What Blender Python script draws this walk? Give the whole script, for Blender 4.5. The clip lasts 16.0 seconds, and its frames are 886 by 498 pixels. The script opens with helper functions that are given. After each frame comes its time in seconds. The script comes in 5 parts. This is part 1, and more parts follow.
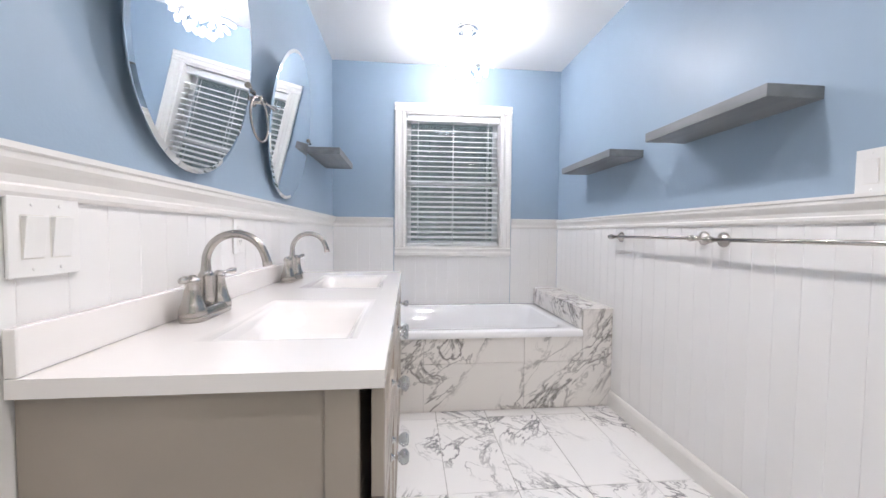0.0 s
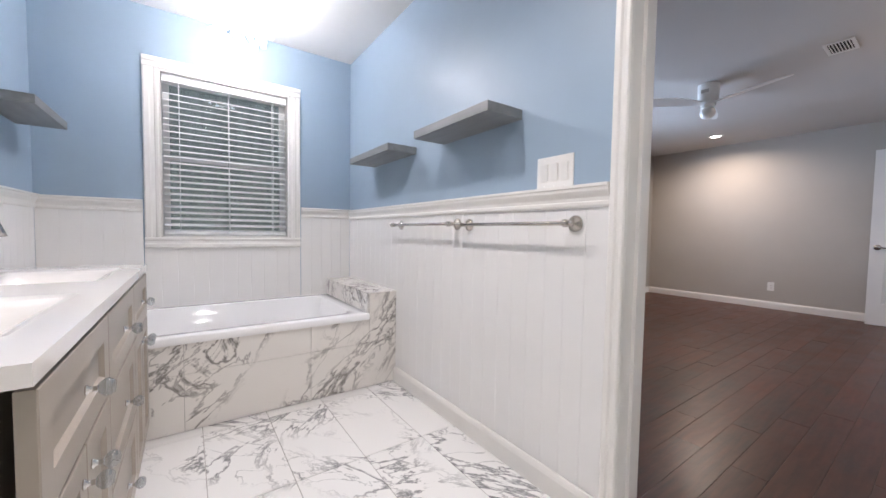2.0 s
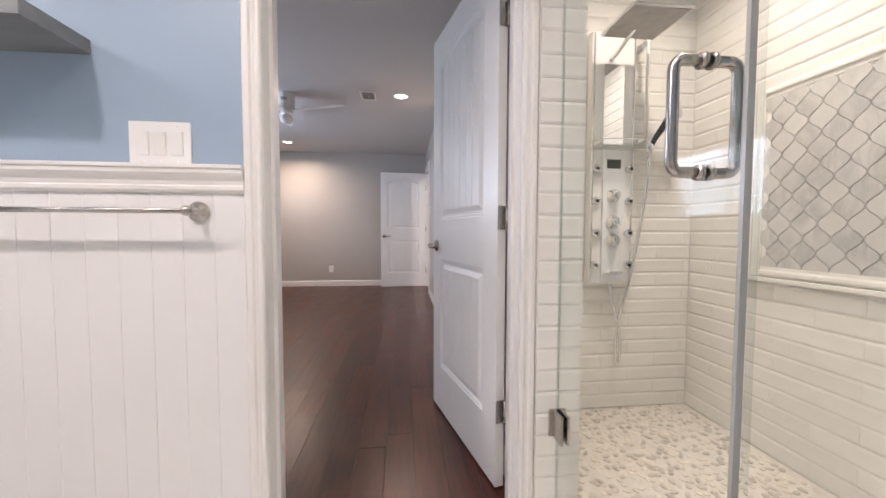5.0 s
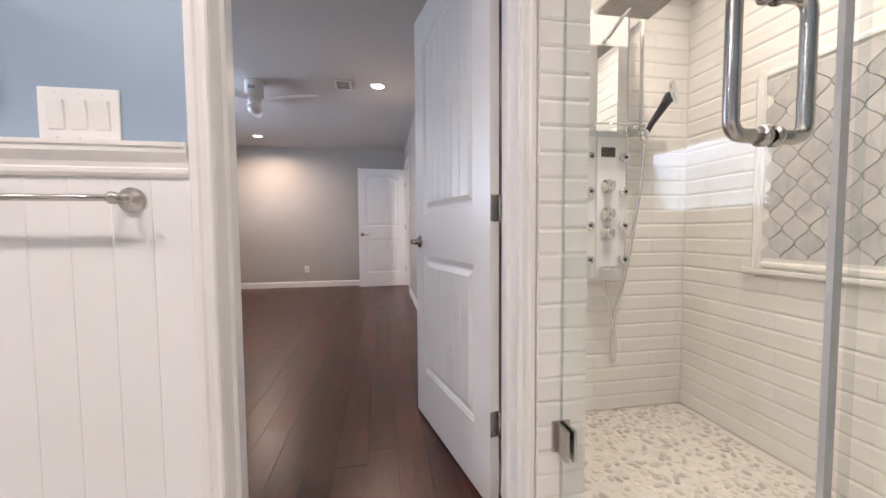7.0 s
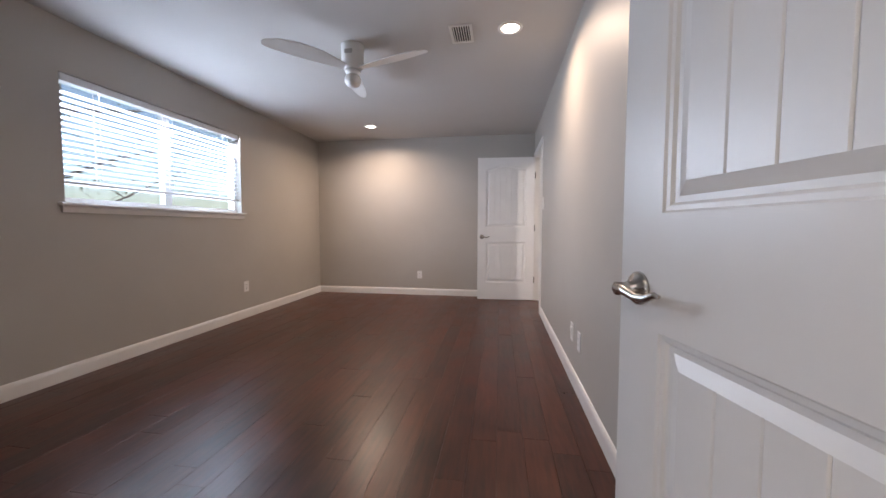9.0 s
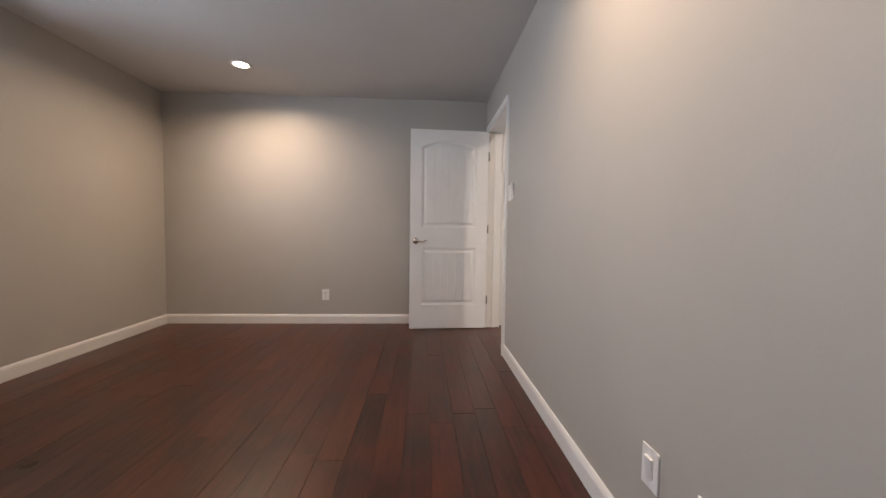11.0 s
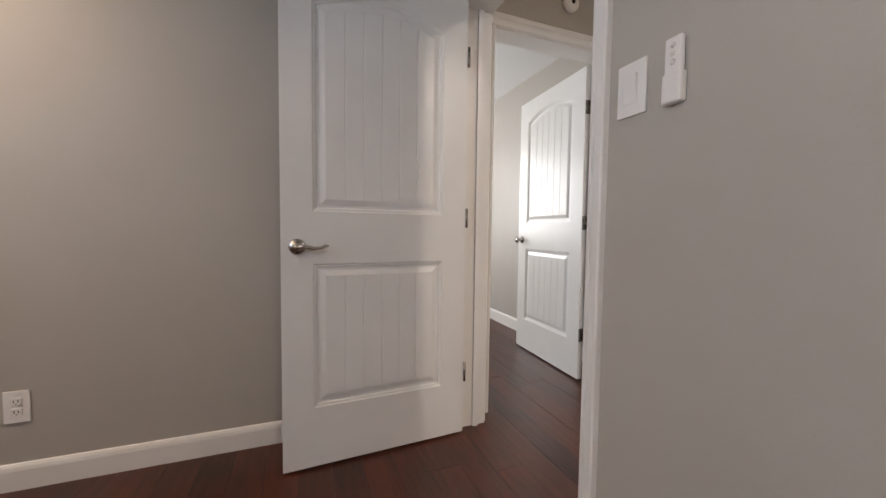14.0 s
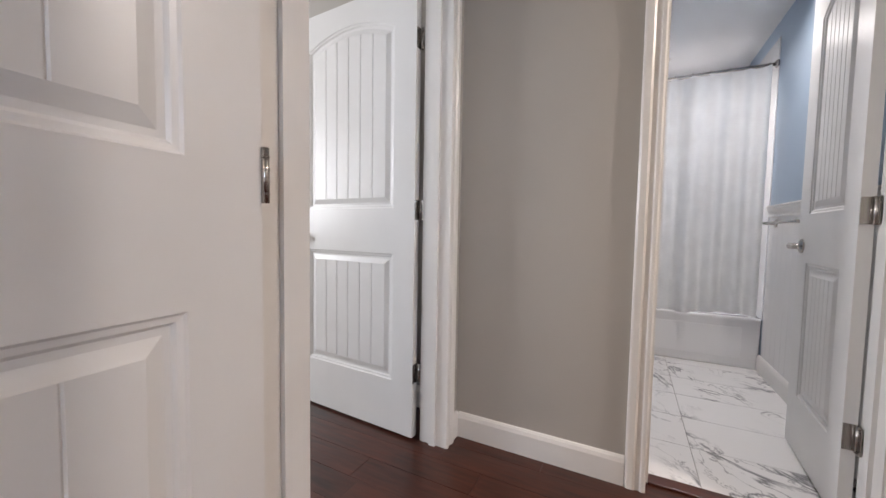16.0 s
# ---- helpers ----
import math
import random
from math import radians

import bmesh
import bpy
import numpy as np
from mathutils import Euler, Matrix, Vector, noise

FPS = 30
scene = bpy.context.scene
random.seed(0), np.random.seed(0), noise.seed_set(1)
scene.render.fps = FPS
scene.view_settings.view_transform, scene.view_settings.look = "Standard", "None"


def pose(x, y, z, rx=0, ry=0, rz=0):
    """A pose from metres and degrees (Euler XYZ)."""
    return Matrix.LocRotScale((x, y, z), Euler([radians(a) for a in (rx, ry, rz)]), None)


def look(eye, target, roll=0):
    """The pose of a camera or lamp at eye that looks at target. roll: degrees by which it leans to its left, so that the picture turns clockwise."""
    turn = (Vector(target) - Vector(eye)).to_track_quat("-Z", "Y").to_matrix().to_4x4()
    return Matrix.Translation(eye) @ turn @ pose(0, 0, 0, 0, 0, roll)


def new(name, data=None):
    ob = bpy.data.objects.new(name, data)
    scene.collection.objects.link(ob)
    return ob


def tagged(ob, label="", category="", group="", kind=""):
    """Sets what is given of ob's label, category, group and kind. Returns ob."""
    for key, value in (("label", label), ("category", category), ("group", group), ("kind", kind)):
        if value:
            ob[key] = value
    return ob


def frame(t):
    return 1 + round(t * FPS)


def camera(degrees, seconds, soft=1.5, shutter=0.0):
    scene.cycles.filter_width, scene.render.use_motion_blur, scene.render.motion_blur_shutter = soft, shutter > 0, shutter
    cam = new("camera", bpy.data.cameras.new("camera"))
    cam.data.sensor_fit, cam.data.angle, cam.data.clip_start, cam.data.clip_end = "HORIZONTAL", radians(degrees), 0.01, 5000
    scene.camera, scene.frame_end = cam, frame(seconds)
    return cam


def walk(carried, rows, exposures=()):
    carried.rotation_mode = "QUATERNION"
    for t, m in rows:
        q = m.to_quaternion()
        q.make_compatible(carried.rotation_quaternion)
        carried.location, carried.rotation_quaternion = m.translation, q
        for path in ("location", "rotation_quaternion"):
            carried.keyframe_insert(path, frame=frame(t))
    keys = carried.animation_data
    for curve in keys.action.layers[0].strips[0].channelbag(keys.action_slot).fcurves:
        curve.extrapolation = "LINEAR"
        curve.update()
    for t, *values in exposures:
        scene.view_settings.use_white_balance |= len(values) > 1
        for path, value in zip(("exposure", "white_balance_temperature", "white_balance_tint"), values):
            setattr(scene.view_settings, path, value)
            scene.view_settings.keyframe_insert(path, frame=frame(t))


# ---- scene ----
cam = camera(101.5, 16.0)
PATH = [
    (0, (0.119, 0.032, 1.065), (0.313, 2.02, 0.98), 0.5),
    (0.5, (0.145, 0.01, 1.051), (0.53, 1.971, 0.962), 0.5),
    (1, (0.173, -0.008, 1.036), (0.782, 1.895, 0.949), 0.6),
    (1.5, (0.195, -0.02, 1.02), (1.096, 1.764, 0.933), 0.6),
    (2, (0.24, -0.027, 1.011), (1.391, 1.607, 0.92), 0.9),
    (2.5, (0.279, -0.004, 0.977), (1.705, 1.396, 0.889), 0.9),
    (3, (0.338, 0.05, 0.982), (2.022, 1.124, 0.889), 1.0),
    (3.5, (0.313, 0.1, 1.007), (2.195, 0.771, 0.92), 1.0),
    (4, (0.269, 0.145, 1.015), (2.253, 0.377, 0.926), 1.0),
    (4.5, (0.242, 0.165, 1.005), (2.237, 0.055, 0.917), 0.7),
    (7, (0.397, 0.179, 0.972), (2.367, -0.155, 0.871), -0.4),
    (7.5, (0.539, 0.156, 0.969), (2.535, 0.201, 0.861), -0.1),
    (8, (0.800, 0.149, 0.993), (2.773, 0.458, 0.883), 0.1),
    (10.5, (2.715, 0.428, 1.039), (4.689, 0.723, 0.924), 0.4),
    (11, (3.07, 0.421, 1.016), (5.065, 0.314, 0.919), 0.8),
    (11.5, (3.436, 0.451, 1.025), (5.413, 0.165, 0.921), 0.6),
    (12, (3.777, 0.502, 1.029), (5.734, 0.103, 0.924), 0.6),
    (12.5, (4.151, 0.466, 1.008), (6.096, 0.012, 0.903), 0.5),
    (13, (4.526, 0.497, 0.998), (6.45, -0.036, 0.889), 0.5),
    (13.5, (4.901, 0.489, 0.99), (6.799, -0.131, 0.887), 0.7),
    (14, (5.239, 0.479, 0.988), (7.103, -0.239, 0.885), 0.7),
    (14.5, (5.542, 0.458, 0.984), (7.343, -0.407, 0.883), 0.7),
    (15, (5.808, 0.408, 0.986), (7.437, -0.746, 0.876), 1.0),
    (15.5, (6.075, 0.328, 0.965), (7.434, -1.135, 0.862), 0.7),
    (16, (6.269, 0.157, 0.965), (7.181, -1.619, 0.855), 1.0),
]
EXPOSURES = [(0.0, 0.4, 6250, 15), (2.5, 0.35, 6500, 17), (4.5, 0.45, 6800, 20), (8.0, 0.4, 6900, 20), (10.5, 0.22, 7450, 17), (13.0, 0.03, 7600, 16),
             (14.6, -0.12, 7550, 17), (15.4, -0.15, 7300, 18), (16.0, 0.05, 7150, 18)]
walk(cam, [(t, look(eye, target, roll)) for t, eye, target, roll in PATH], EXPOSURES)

# ---- world, sun, lamps ----
world = bpy.data.worlds.new("world")
scene.world = world
world.use_nodes = True
sky = world.node_tree.nodes.new("ShaderNodeTexSky")
sky.sky_type, sky.sun_disc = "NISHITA", False
sky.sun_elevation, sky.sun_rotation = radians(50), radians(200)
world.node_tree.nodes["Background"].inputs[1].default_value = 0.12
world.node_tree.links.new(sky.outputs[0], world.node_tree.nodes["Background"].inputs[0])
sun = new("sun", bpy.data.lights.new("sun", "SUN"))
sun.data.energy, sun.data.angle, sun.data.color = 2.0, radians(1), (1, 0.95, 0.88)
sun.matrix_world = look((0, -5, 8), (1.5, 0, 0))


def area_lamp(name, m, power, colour, sx, sy=None, spread=180):
    data = bpy.data.lights.new(name, "AREA")
    data.energy, data.color, data.size, data.spread = power, colour, sx, radians(spread)
    data.shape = "RECTANGLE" if sy else "DISK"
    if sy:
        data.size_y = sy
    ob = new(name, data)
    ob.matrix_world = m
    return ob


WARM, COOL, DAY = (1, 0.82, 0.65), (0.93, 0.96, 1.0), (0.60, 0.77, 1.0)
DOWNLIGHTS = [  # x, y, watts, colour, spread: the lit recessed lamps, seen ones and added ones
    (6.33, 2.00, 18, WARM, 160), (4.15, 0.19, 13, WARM, 155), (4.75, -1.0, 27, (1, 0.97, 0.95), 178),
    # first two here added unseen to brighten the bathroom; shower lamp follows its warm light
    (0.45, 0.15, 7, (1, 0.95, 0.90), 140), (0.45, 1.15, 8, (1, 0.95, 0.90), 140), (1.35, -0.85, 8, (1, 0.92, 0.83), 140),
    (6.10, -3.50, 9, COOL, 150), (5.75, -2.3, 12, COOL, 150)]
for dx, dy, watts, colour, spread in DOWNLIGHTS:
    area_lamp("downlight_lamp", pose(dx, dy, 2.412), watts, colour, 0.11, spread=spread)
# lamps for daylight: in the bedroom window, and in the far room's added opening
area_lamp("daylight_stand_in", pose(4.42, 3.27, 1.64, -72), 78, DAY, 1.66, 0.86)
# unseen far-room lamp, added to brighten the hall
area_lamp("daylight_stand_in", pose(9.9, 0.0, 1.5, 0, 90), 88, (0.8, 0.9, 1.0), 1.3, 1.0)


# ---- materials ----
def material(name, colour, rough=0.5, metal=0.0, vary=0.06, scale=6.0, bump=0.05, bump_scale=120.0, island=0.0, per_object=0.0,
             coat=0.0, stretch=(1, 1, 1), emit=0.0):
    """A plain surface with soft blotches, fine relief and, where asked for, a shade of its own for each piece."""
    m = bpy.data.materials.new(name)
    m.use_nodes = True
    nt = m.node_tree
    n, link = nt.nodes, nt.links.new
    b = n["Principled BSDF"]
    b.inputs["Roughness"].default_value, b.inputs["Metallic"].default_value = rough, metal
    b.inputs["Coat Weight"].default_value = coat
    co = n.new("ShaderNodeTexCoord")
    mp = n.new("ShaderNodeMapping")
    mp.inputs["Scale"].default_value = stretch
    link(co.outputs["Object"], mp.inputs[0])
    big = n.new("ShaderNodeTexNoise")
    big.inputs["Scale"].default_value, big.inputs["Detail"].default_value = scale, 5
    link(mp.outputs[0], big.inputs[0])
    val = n.new("ShaderNodeMapRange")
    val.inputs[1].default_value, val.inputs[2].default_value = 0.3, 0.7
    val.inputs[3].default_value, val.inputs[4].default_value = 1 - vary, 1 + vary
    link(big.outputs[0], val.inputs[0])
    last = val.outputs[0]
    for amount, node, out in ((island, "ShaderNodeNewGeometry", "Random Per Island"), (per_object, "ShaderNodeObjectInfo", "Random")):
        if amount:
            src, rg, mul = n.new(node), n.new("ShaderNodeMapRange"), n.new("ShaderNodeMath")
            rg.inputs[3].default_value, rg.inputs[4].default_value = 1 - amount, 1 + amount
            mul.operation = "MULTIPLY"
            link(src.outputs[out], rg.inputs[0])
            link(rg.outputs[0], mul.inputs[0])
            link(last, mul.inputs[1])
            last = mul.outputs[0]
    hsv = n.new("ShaderNodeHueSaturation")
    hsv.inputs["Color"].default_value = (*colour, 1)
    link(last, hsv.inputs["Value"])
    link(hsv.outputs[0], b.inputs["Base Color"])
    if bump:
        fine, bp = n.new("ShaderNodeTexNoise"), n.new("ShaderNodeBump")
        fine.inputs["Scale"].default_value = bump_scale
        bp.inputs["Strength"].default_value, bp.inputs["Distance"].default_value = bump, 0.004
        link(mp.outputs[0], fine.inputs[0])
        link(fine.outputs[0], bp.inputs["Height"])
        link(bp.outputs[0], b.inputs["Normal"])
    if emit:
        b.inputs["Emission Color"].default_value, b.inputs["Emission Strength"].default_value = (*colour, 1), emit
    return m


def marble(name, base, vein, scale, width, rough, amount=1.0, turn=(0, 0, 0), stretch=(1, 0.42, 0.6), own=True):
    """White marble with branching grey veins, another cut of the stone on every piece."""
    m = bpy.data.materials.new(name)
    m.use_nodes = True
    nt = m.node_tree
    n, link = nt.nodes, nt.links.new
    b = n["Principled BSDF"]
    b.inputs["Roughness"].default_value = rough
    co, info, mul, add = n.new("ShaderNodeTexCoord"), n.new("ShaderNodeObjectInfo"), n.new("ShaderNodeMath"), n.new("ShaderNodeVectorMath")
    mul.operation, mul.inputs[1].default_value = "MULTIPLY", 37.0
    link(info.outputs["Random"], mul.inputs[0])
    link(co.outputs["Object"], add.inputs[0])
    link(mul.outputs[0], add.inputs[1])
    rot, mp = n.new("ShaderNodeMapping"), n.new("ShaderNodeMapping")
    rot.inputs["Rotation"].default_value = [radians(a) for a in turn]
    mp.inputs["Scale"].default_value = stretch
    if own:
        link(add.outputs[0], rot.inputs[0])
    else:
        link(n.new("ShaderNodeNewGeometry").outputs["Position"], rot.inputs[0])
    link(rot.outputs[0], mp.inputs[0])

    def veins(sc, w, detail, dist):
        tex, sub, ab, rg = n.new("ShaderNodeTexNoise"), n.new("ShaderNodeMath"), n.new("ShaderNodeMath"), n.new("ShaderNodeMapRange")
        tex.inputs["Scale"].default_value, tex.inputs["Detail"].default_value, tex.inputs["Distortion"].default_value = sc, detail, dist
        tex.inputs["Roughness"].default_value = 0.6
        sub.operation, sub.inputs[1].default_value, ab.operation = "SUBTRACT", 0.5, "ABSOLUTE"
        rg.inputs[1].default_value, rg.inputs[2].default_value, rg.inputs[3].default_value, rg.inputs[4].default_value = 0, w, 1, 0
        link(mp.outputs[0], tex.inputs[0])
        link(tex.outputs[0], sub.inputs[0])
        link(sub.outputs[0], ab.inputs[0])
        link(ab.outputs[0], rg.inputs[0])
        return rg.outputs[0]

    mask, mr = n.new("ShaderNodeTexNoise"), n.new("ShaderNodeMapRange")
    mask.inputs["Scale"].default_value, mask.inputs["Detail"].default_value = scale * 0.9, 3
    mr.inputs[1].default_value, mr.inputs[2].default_value = 0.44, 0.54
    link(mp.outputs[0], mask.inputs[0])
    link(mask.outputs[0], mr.inputs[0])
    bold, fine = veins(scale, width, 7, 1.2), veins(scale * 2.3, width * 0.75, 5, 0.8)
    mx, pr, cl = n.new("ShaderNodeMath"), n.new("ShaderNodeMath"), n.new("ShaderNodeMath")
    mx.operation, pr.operation = "MAXIMUM", "MULTIPLY"
    half = n.new("ShaderNodeMath")
    half.operation, half.inputs[1].default_value = "MULTIPLY", 0.7
    link(fine, half.inputs[0])
    link(bold, mx.inputs[0])
    link(half.outputs[0], mx.inputs[1])
    link(mx.outputs[0], pr.inputs[0])
    link(mr.outputs[0], pr.inputs[1])
    cl.operation, cl.inputs[1].default_value = "MULTIPLY", amount
    link(pr.outputs[0], cl.inputs[0])
    mix = n.new("ShaderNodeMixRGB")
    mix.inputs[1].default_value, mix.inputs[2].default_value = (*base, 1), (*vein, 1)
    link(cl.outputs[0], mix.inputs[0])
    link(mix.outputs[0], b.inputs["Base Color"])
    return m


def wood(name, dark, light, rough):
    """Hand-scraped dark boards: grain along x, each board a shade of its own."""
    m = bpy.data.materials.new(name)
    m.use_nodes = True
    nt = m.node_tree
    n, link = nt.nodes, nt.links.new
    b = n["Principled BSDF"]
    co, info, mul, add, mp = (n.new("ShaderNodeTexCoord"), n.new("ShaderNodeObjectInfo"), n.new("ShaderNodeMath"),
                              n.new("ShaderNodeVectorMath"), n.new("ShaderNodeMapping"))
    mul.operation, mul.inputs[1].default_value = "MULTIPLY", 23.0
    link(info.outputs["Random"], mul.inputs[0])
    link(co.outputs["Object"], add.inputs[0])
    link(mul.outputs[0], add.inputs[1])
    link(add.outputs[0], mp.inputs[0])
    mp.inputs["Scale"].default_value = (0.10, 1, 1)
    grain, blot = n.new("ShaderNodeTexNoise"), n.new("ShaderNodeTexNoise")
    grain.inputs["Scale"].default_value, grain.inputs["Detail"].default_value = 45, 6
    blot.inputs["Scale"].default_value, blot.inputs["Detail"].default_value = 3.5, 3
    link(mp.outputs[0], grain.inputs[0])
    link(add.outputs[0], blot.inputs[0])
    a1, a2 = n.new("ShaderNodeMath"), n.new("ShaderNodeMath")
    a1.operation, a2.operation, a2.inputs[1].default_value = "ADD", "MULTIPLY_ADD", 0.26
    link(grain.outputs[0], a1.inputs[0])
    link(blot.outputs[0], a1.inputs[1])
    link(info.outputs["Random"], a2.inputs[0])
    link(a1.outputs[0], a2.inputs[2])
    rg, mix = n.new("ShaderNodeMapRange"), n.new("ShaderNodeMixRGB")
    rg.inputs[1].default_value, rg.inputs[2].default_value = 0.8, 1.55
    link(a2.outputs[0], rg.inputs[0])
    mix.inputs[1].default_value, mix.inputs[2].default_value = (*dark, 1), (*light, 1)
    link(rg.outputs[0], mix.inputs[0])
    link(mix.outputs[0], b.inputs["Base Color"])
    rr = n.new("ShaderNodeMapRange")
    rr.inputs[3].default_value, rr.inputs[4].default_value = rough - 0.08, rough + 0.12
    link(blot.outputs[0], rr.inputs[0])
    link(rr.outputs[0], b.inputs["Roughness"])
    bp, ripple, mp2 = n.new("ShaderNodeBump"), n.new("ShaderNodeTexNoise"), n.new("ShaderNodeMapping")
    mp2.inputs["Scale"].default_value = (0.35, 1, 1)
    ripple.inputs["Scale"].default_value = 30
    link(add.outputs[0], mp2.inputs[0])
    link(mp2.outputs[0], ripple.inputs[0])
    bp.inputs["Strength"].default_value, bp.inputs["Distance"].default_value = 0.3, 0.003
    link(ripple.outputs[0], bp.inputs["Height"])
    link(bp.outputs[0], b.inputs["Normal"])
    return m


def glass(name, tint=(1, 1, 1), gloss=0.09, rough=0.0, emit=0.0, least=0.03, most=0.4):
    """Thin clear pane: mostly let through, a little mirrored, more at a grazing look."""
    m = bpy.data.materials.new(name)
    m.use_nodes = True
    nt = m.node_tree
    n, link = nt.nodes, nt.links.new
    n.remove(n["Principled BSDF"])
    tr, gl, mix = n.new("ShaderNodeBsdfTransparent"), n.new("ShaderNodeBsdfGlossy"), n.new("ShaderNodeMixShader")
    lw, pw, fr = n.new("ShaderNodeLayerWeight"), n.new("ShaderNodeMath"), n.new("ShaderNodeMath")
    pw.operation, pw.inputs[1].default_value = "POWER", 4.0
    fr.operation, fr.inputs[1].default_value, fr.inputs[2].default_value = "MULTIPLY_ADD", most, least + gloss * 0.3
    lw.inputs[0].default_value = 0.5
    link(lw.outputs["Facing"], pw.inputs[0])
    link(pw.outputs[0], fr.inputs[0])
    tr.inputs[0].default_value = (*tint, 1)
    gl.inputs["Roughness"].default_value = rough
    link(fr.outputs[0], mix.inputs[0])
    link(tr.outputs[0], mix.inputs[1])
    link(gl.outputs[0], mix.inputs[2])
    out = mix.outputs[0]
    if emit:
        em, ad = n.new("ShaderNodeEmission"), n.new("ShaderNodeAddShader")
        em.inputs[1].default_value = emit
        link(out, ad.inputs[0])
        link(em.outputs[0], ad.inputs[1])
        out = ad.outputs[0]
    link(out, n["Material Output"].inputs[0])
    return m


BLUE = material("blue_wall_paint", (0.315, 0.412, 0.52), 0.42, vary=0.03, scale=2.5, bump=0.06, bump_scale=160)
GREIGE = material("greige_wall_paint", (0.47, 0.44, 0.40), 0.5, vary=0.03, scale=2.0, bump=0.07, bump_scale=150)
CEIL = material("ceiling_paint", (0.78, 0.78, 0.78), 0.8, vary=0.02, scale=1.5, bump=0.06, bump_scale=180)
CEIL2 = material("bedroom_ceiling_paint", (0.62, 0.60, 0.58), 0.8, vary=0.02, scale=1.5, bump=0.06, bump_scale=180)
BEAD = material("white_beadboard_paint", (0.83, 0.82, 0.81), 0.38, vary=0.02, scale=3, bump=0.03, bump_scale=90)
TRIM = material("white_trim_paint", (0.82, 0.80, 0.77), 0.3, vary=0.025, scale=5, bump=0.03, bump_scale=70)
DOORP = material("white_door_paint", (0.80, 0.79, 0.77), 0.32, vary=0.02, scale=5, bump=0.02, bump_scale=60)
CULT = material("cultured_marble_white", (0.86, 0.83, 0.81), 0.12, vary=0.015, scale=3, bump=0.0, coat=0.5)
VANITY = material("grey_cabinet_paint", (0.36, 0.315, 0.27), 0.35, vary=0.04, scale=5, bump=0.04, bump_scale=80)
# near-black colour for the shade in holes, slots and vent; also the sensor
DARK = material("dark_gap", (0.02, 0.02, 0.02), 0.8, bump=0)
NICKEL = material("brushed_nickel", (0.46, 0.435, 0.41), 0.26, 1.0, vary=0.06, scale=20, bump=0.02, bump_scale=300)
CHROME = material("polished_chrome", (0.78, 0.78, 0.79), 0.08, 1.0, vary=0.03, scale=10, bump=0)
MIRROR = material("mirror_silver", (0.90, 0.92, 0.93), 0.01, 1.0, vary=0.0, bump=0)
TUBW = material("white_enamel", (0.86, 0.86, 0.87), 0.1, vary=0.01, scale=3, bump=0, coat=0.4)
SHELF = material("grey_stained_shelf", (0.20, 0.21, 0.22), 0.45, vary=0.14, scale=6, bump=0.06, bump_scale=60, stretch=(4, 0.6, 4))
PLASTIC = material("white_plastic", (0.84, 0.83, 0.81), 0.3, vary=0.015, scale=9, bump=0)
SLAT = material("white_blind_slat", (0.80, 0.81, 0.82), 0.4, vary=0.02, scale=6, bump=0.02)
VINYL = material("white_vinyl_frame", (0.78, 0.79, 0.80), 0.35, vary=0.02, scale=6, bump=0)
SUBWAY = material("ivory_subway_glaze", (0.82, 0.80, 0.755), 0.12, vary=0.025, scale=7, bump=0.03, bump_scale=25, per_object=0.025)
GROUT = material("pale_grout", (0.78, 0.76, 0.71), 0.9, vary=0.08, scale=30, bump=0.1)
TGROUT = material("grey_grout", (0.42, 0.40, 0.38), 0.9, vary=0.12, scale=20, bump=0.1)
PEBBLE = material("flat_pebble", (0.64, 0.59, 0.52), 0.4, vary=0.1, scale=40, bump=0.05, island=0.26)
PGROUT = material("pebble_grout", (0.72, 0.68, 0.62), 0.85, vary=0.08, scale=30, bump=0.1)
MARBLE = marble("veined_white_floor_marble", (0.83, 0.82, 0.81), (0.17, 0.17, 0.18), 2.3, 0.020, 0.14, 0.95, (0, 0, -38), (1, 0.55, 1))
MARBLE2 = marble("veined_white_tub_marble", (0.80, 0.77, 0.735), (0.17, 0.155, 0.145), 3.4, 0.030, 0.2, 0.95, (0, -42, 0), (1, 1, 0.45), False)
CARRARA = marble("grey_carrara_lantern", (0.60, 0.59, 0.565), (0.40, 0.40, 0.39), 4.0, 0.10, 0.22, 0.7)
WOOD = wood("dark_cherry_boards", (0.025, 0.008, 0.0055), (0.110, 0.029, 0.015), 0.31)
SEAM = material("floor_seam", (0.012, 0.006, 0.005), 0.8, bump=0)
GLASS = glass("clear_glass", (0.985, 1, 0.99), 0.0, least=0.014, most=0.25)
WGLASS = glass("window_glass", (0.9, 0.95, 0.95), 0.15)
# slight emission in the beads stands in for sparkle from the bulb
CRYSTAL = glass("glowing_crystal_bead", (0.95, 0.97, 1.0), 0.3, 0.02, emit=1.2)
KNOB = glass("cut_glass_knob", (0.80, 0.83, 0.85), 0.9, 0.03)
SEALS = material("frosted_seal_strip", (0.40, 0.41, 0.40), 0.3, vary=0.03, scale=9, bump=0)
GREENGLASS = glass("green_glass_edge", (0.93, 0.955, 0.95), 0.05)
BULB = material("lit_bulb", (1.0, 0.97, 0.94), 0.4, bump=0, emit=85)
LENS = material("lit_lamp_lens", (1.0, 0.93, 0.82), 0.4, bump=0, emit=9)
BLACKP = material("black_plastic", (0.02, 0.02, 0.025), 0.25, bump=0)
LCD = material("dark_display", (0.05, 0.055, 0.05), 0.12, bump=0)
CLOTH = material("white_curtain_cloth", (0.78, 0.79, 0.80), 0.8, vary=0.05, scale=8, bump=0.5, bump_scale=220)
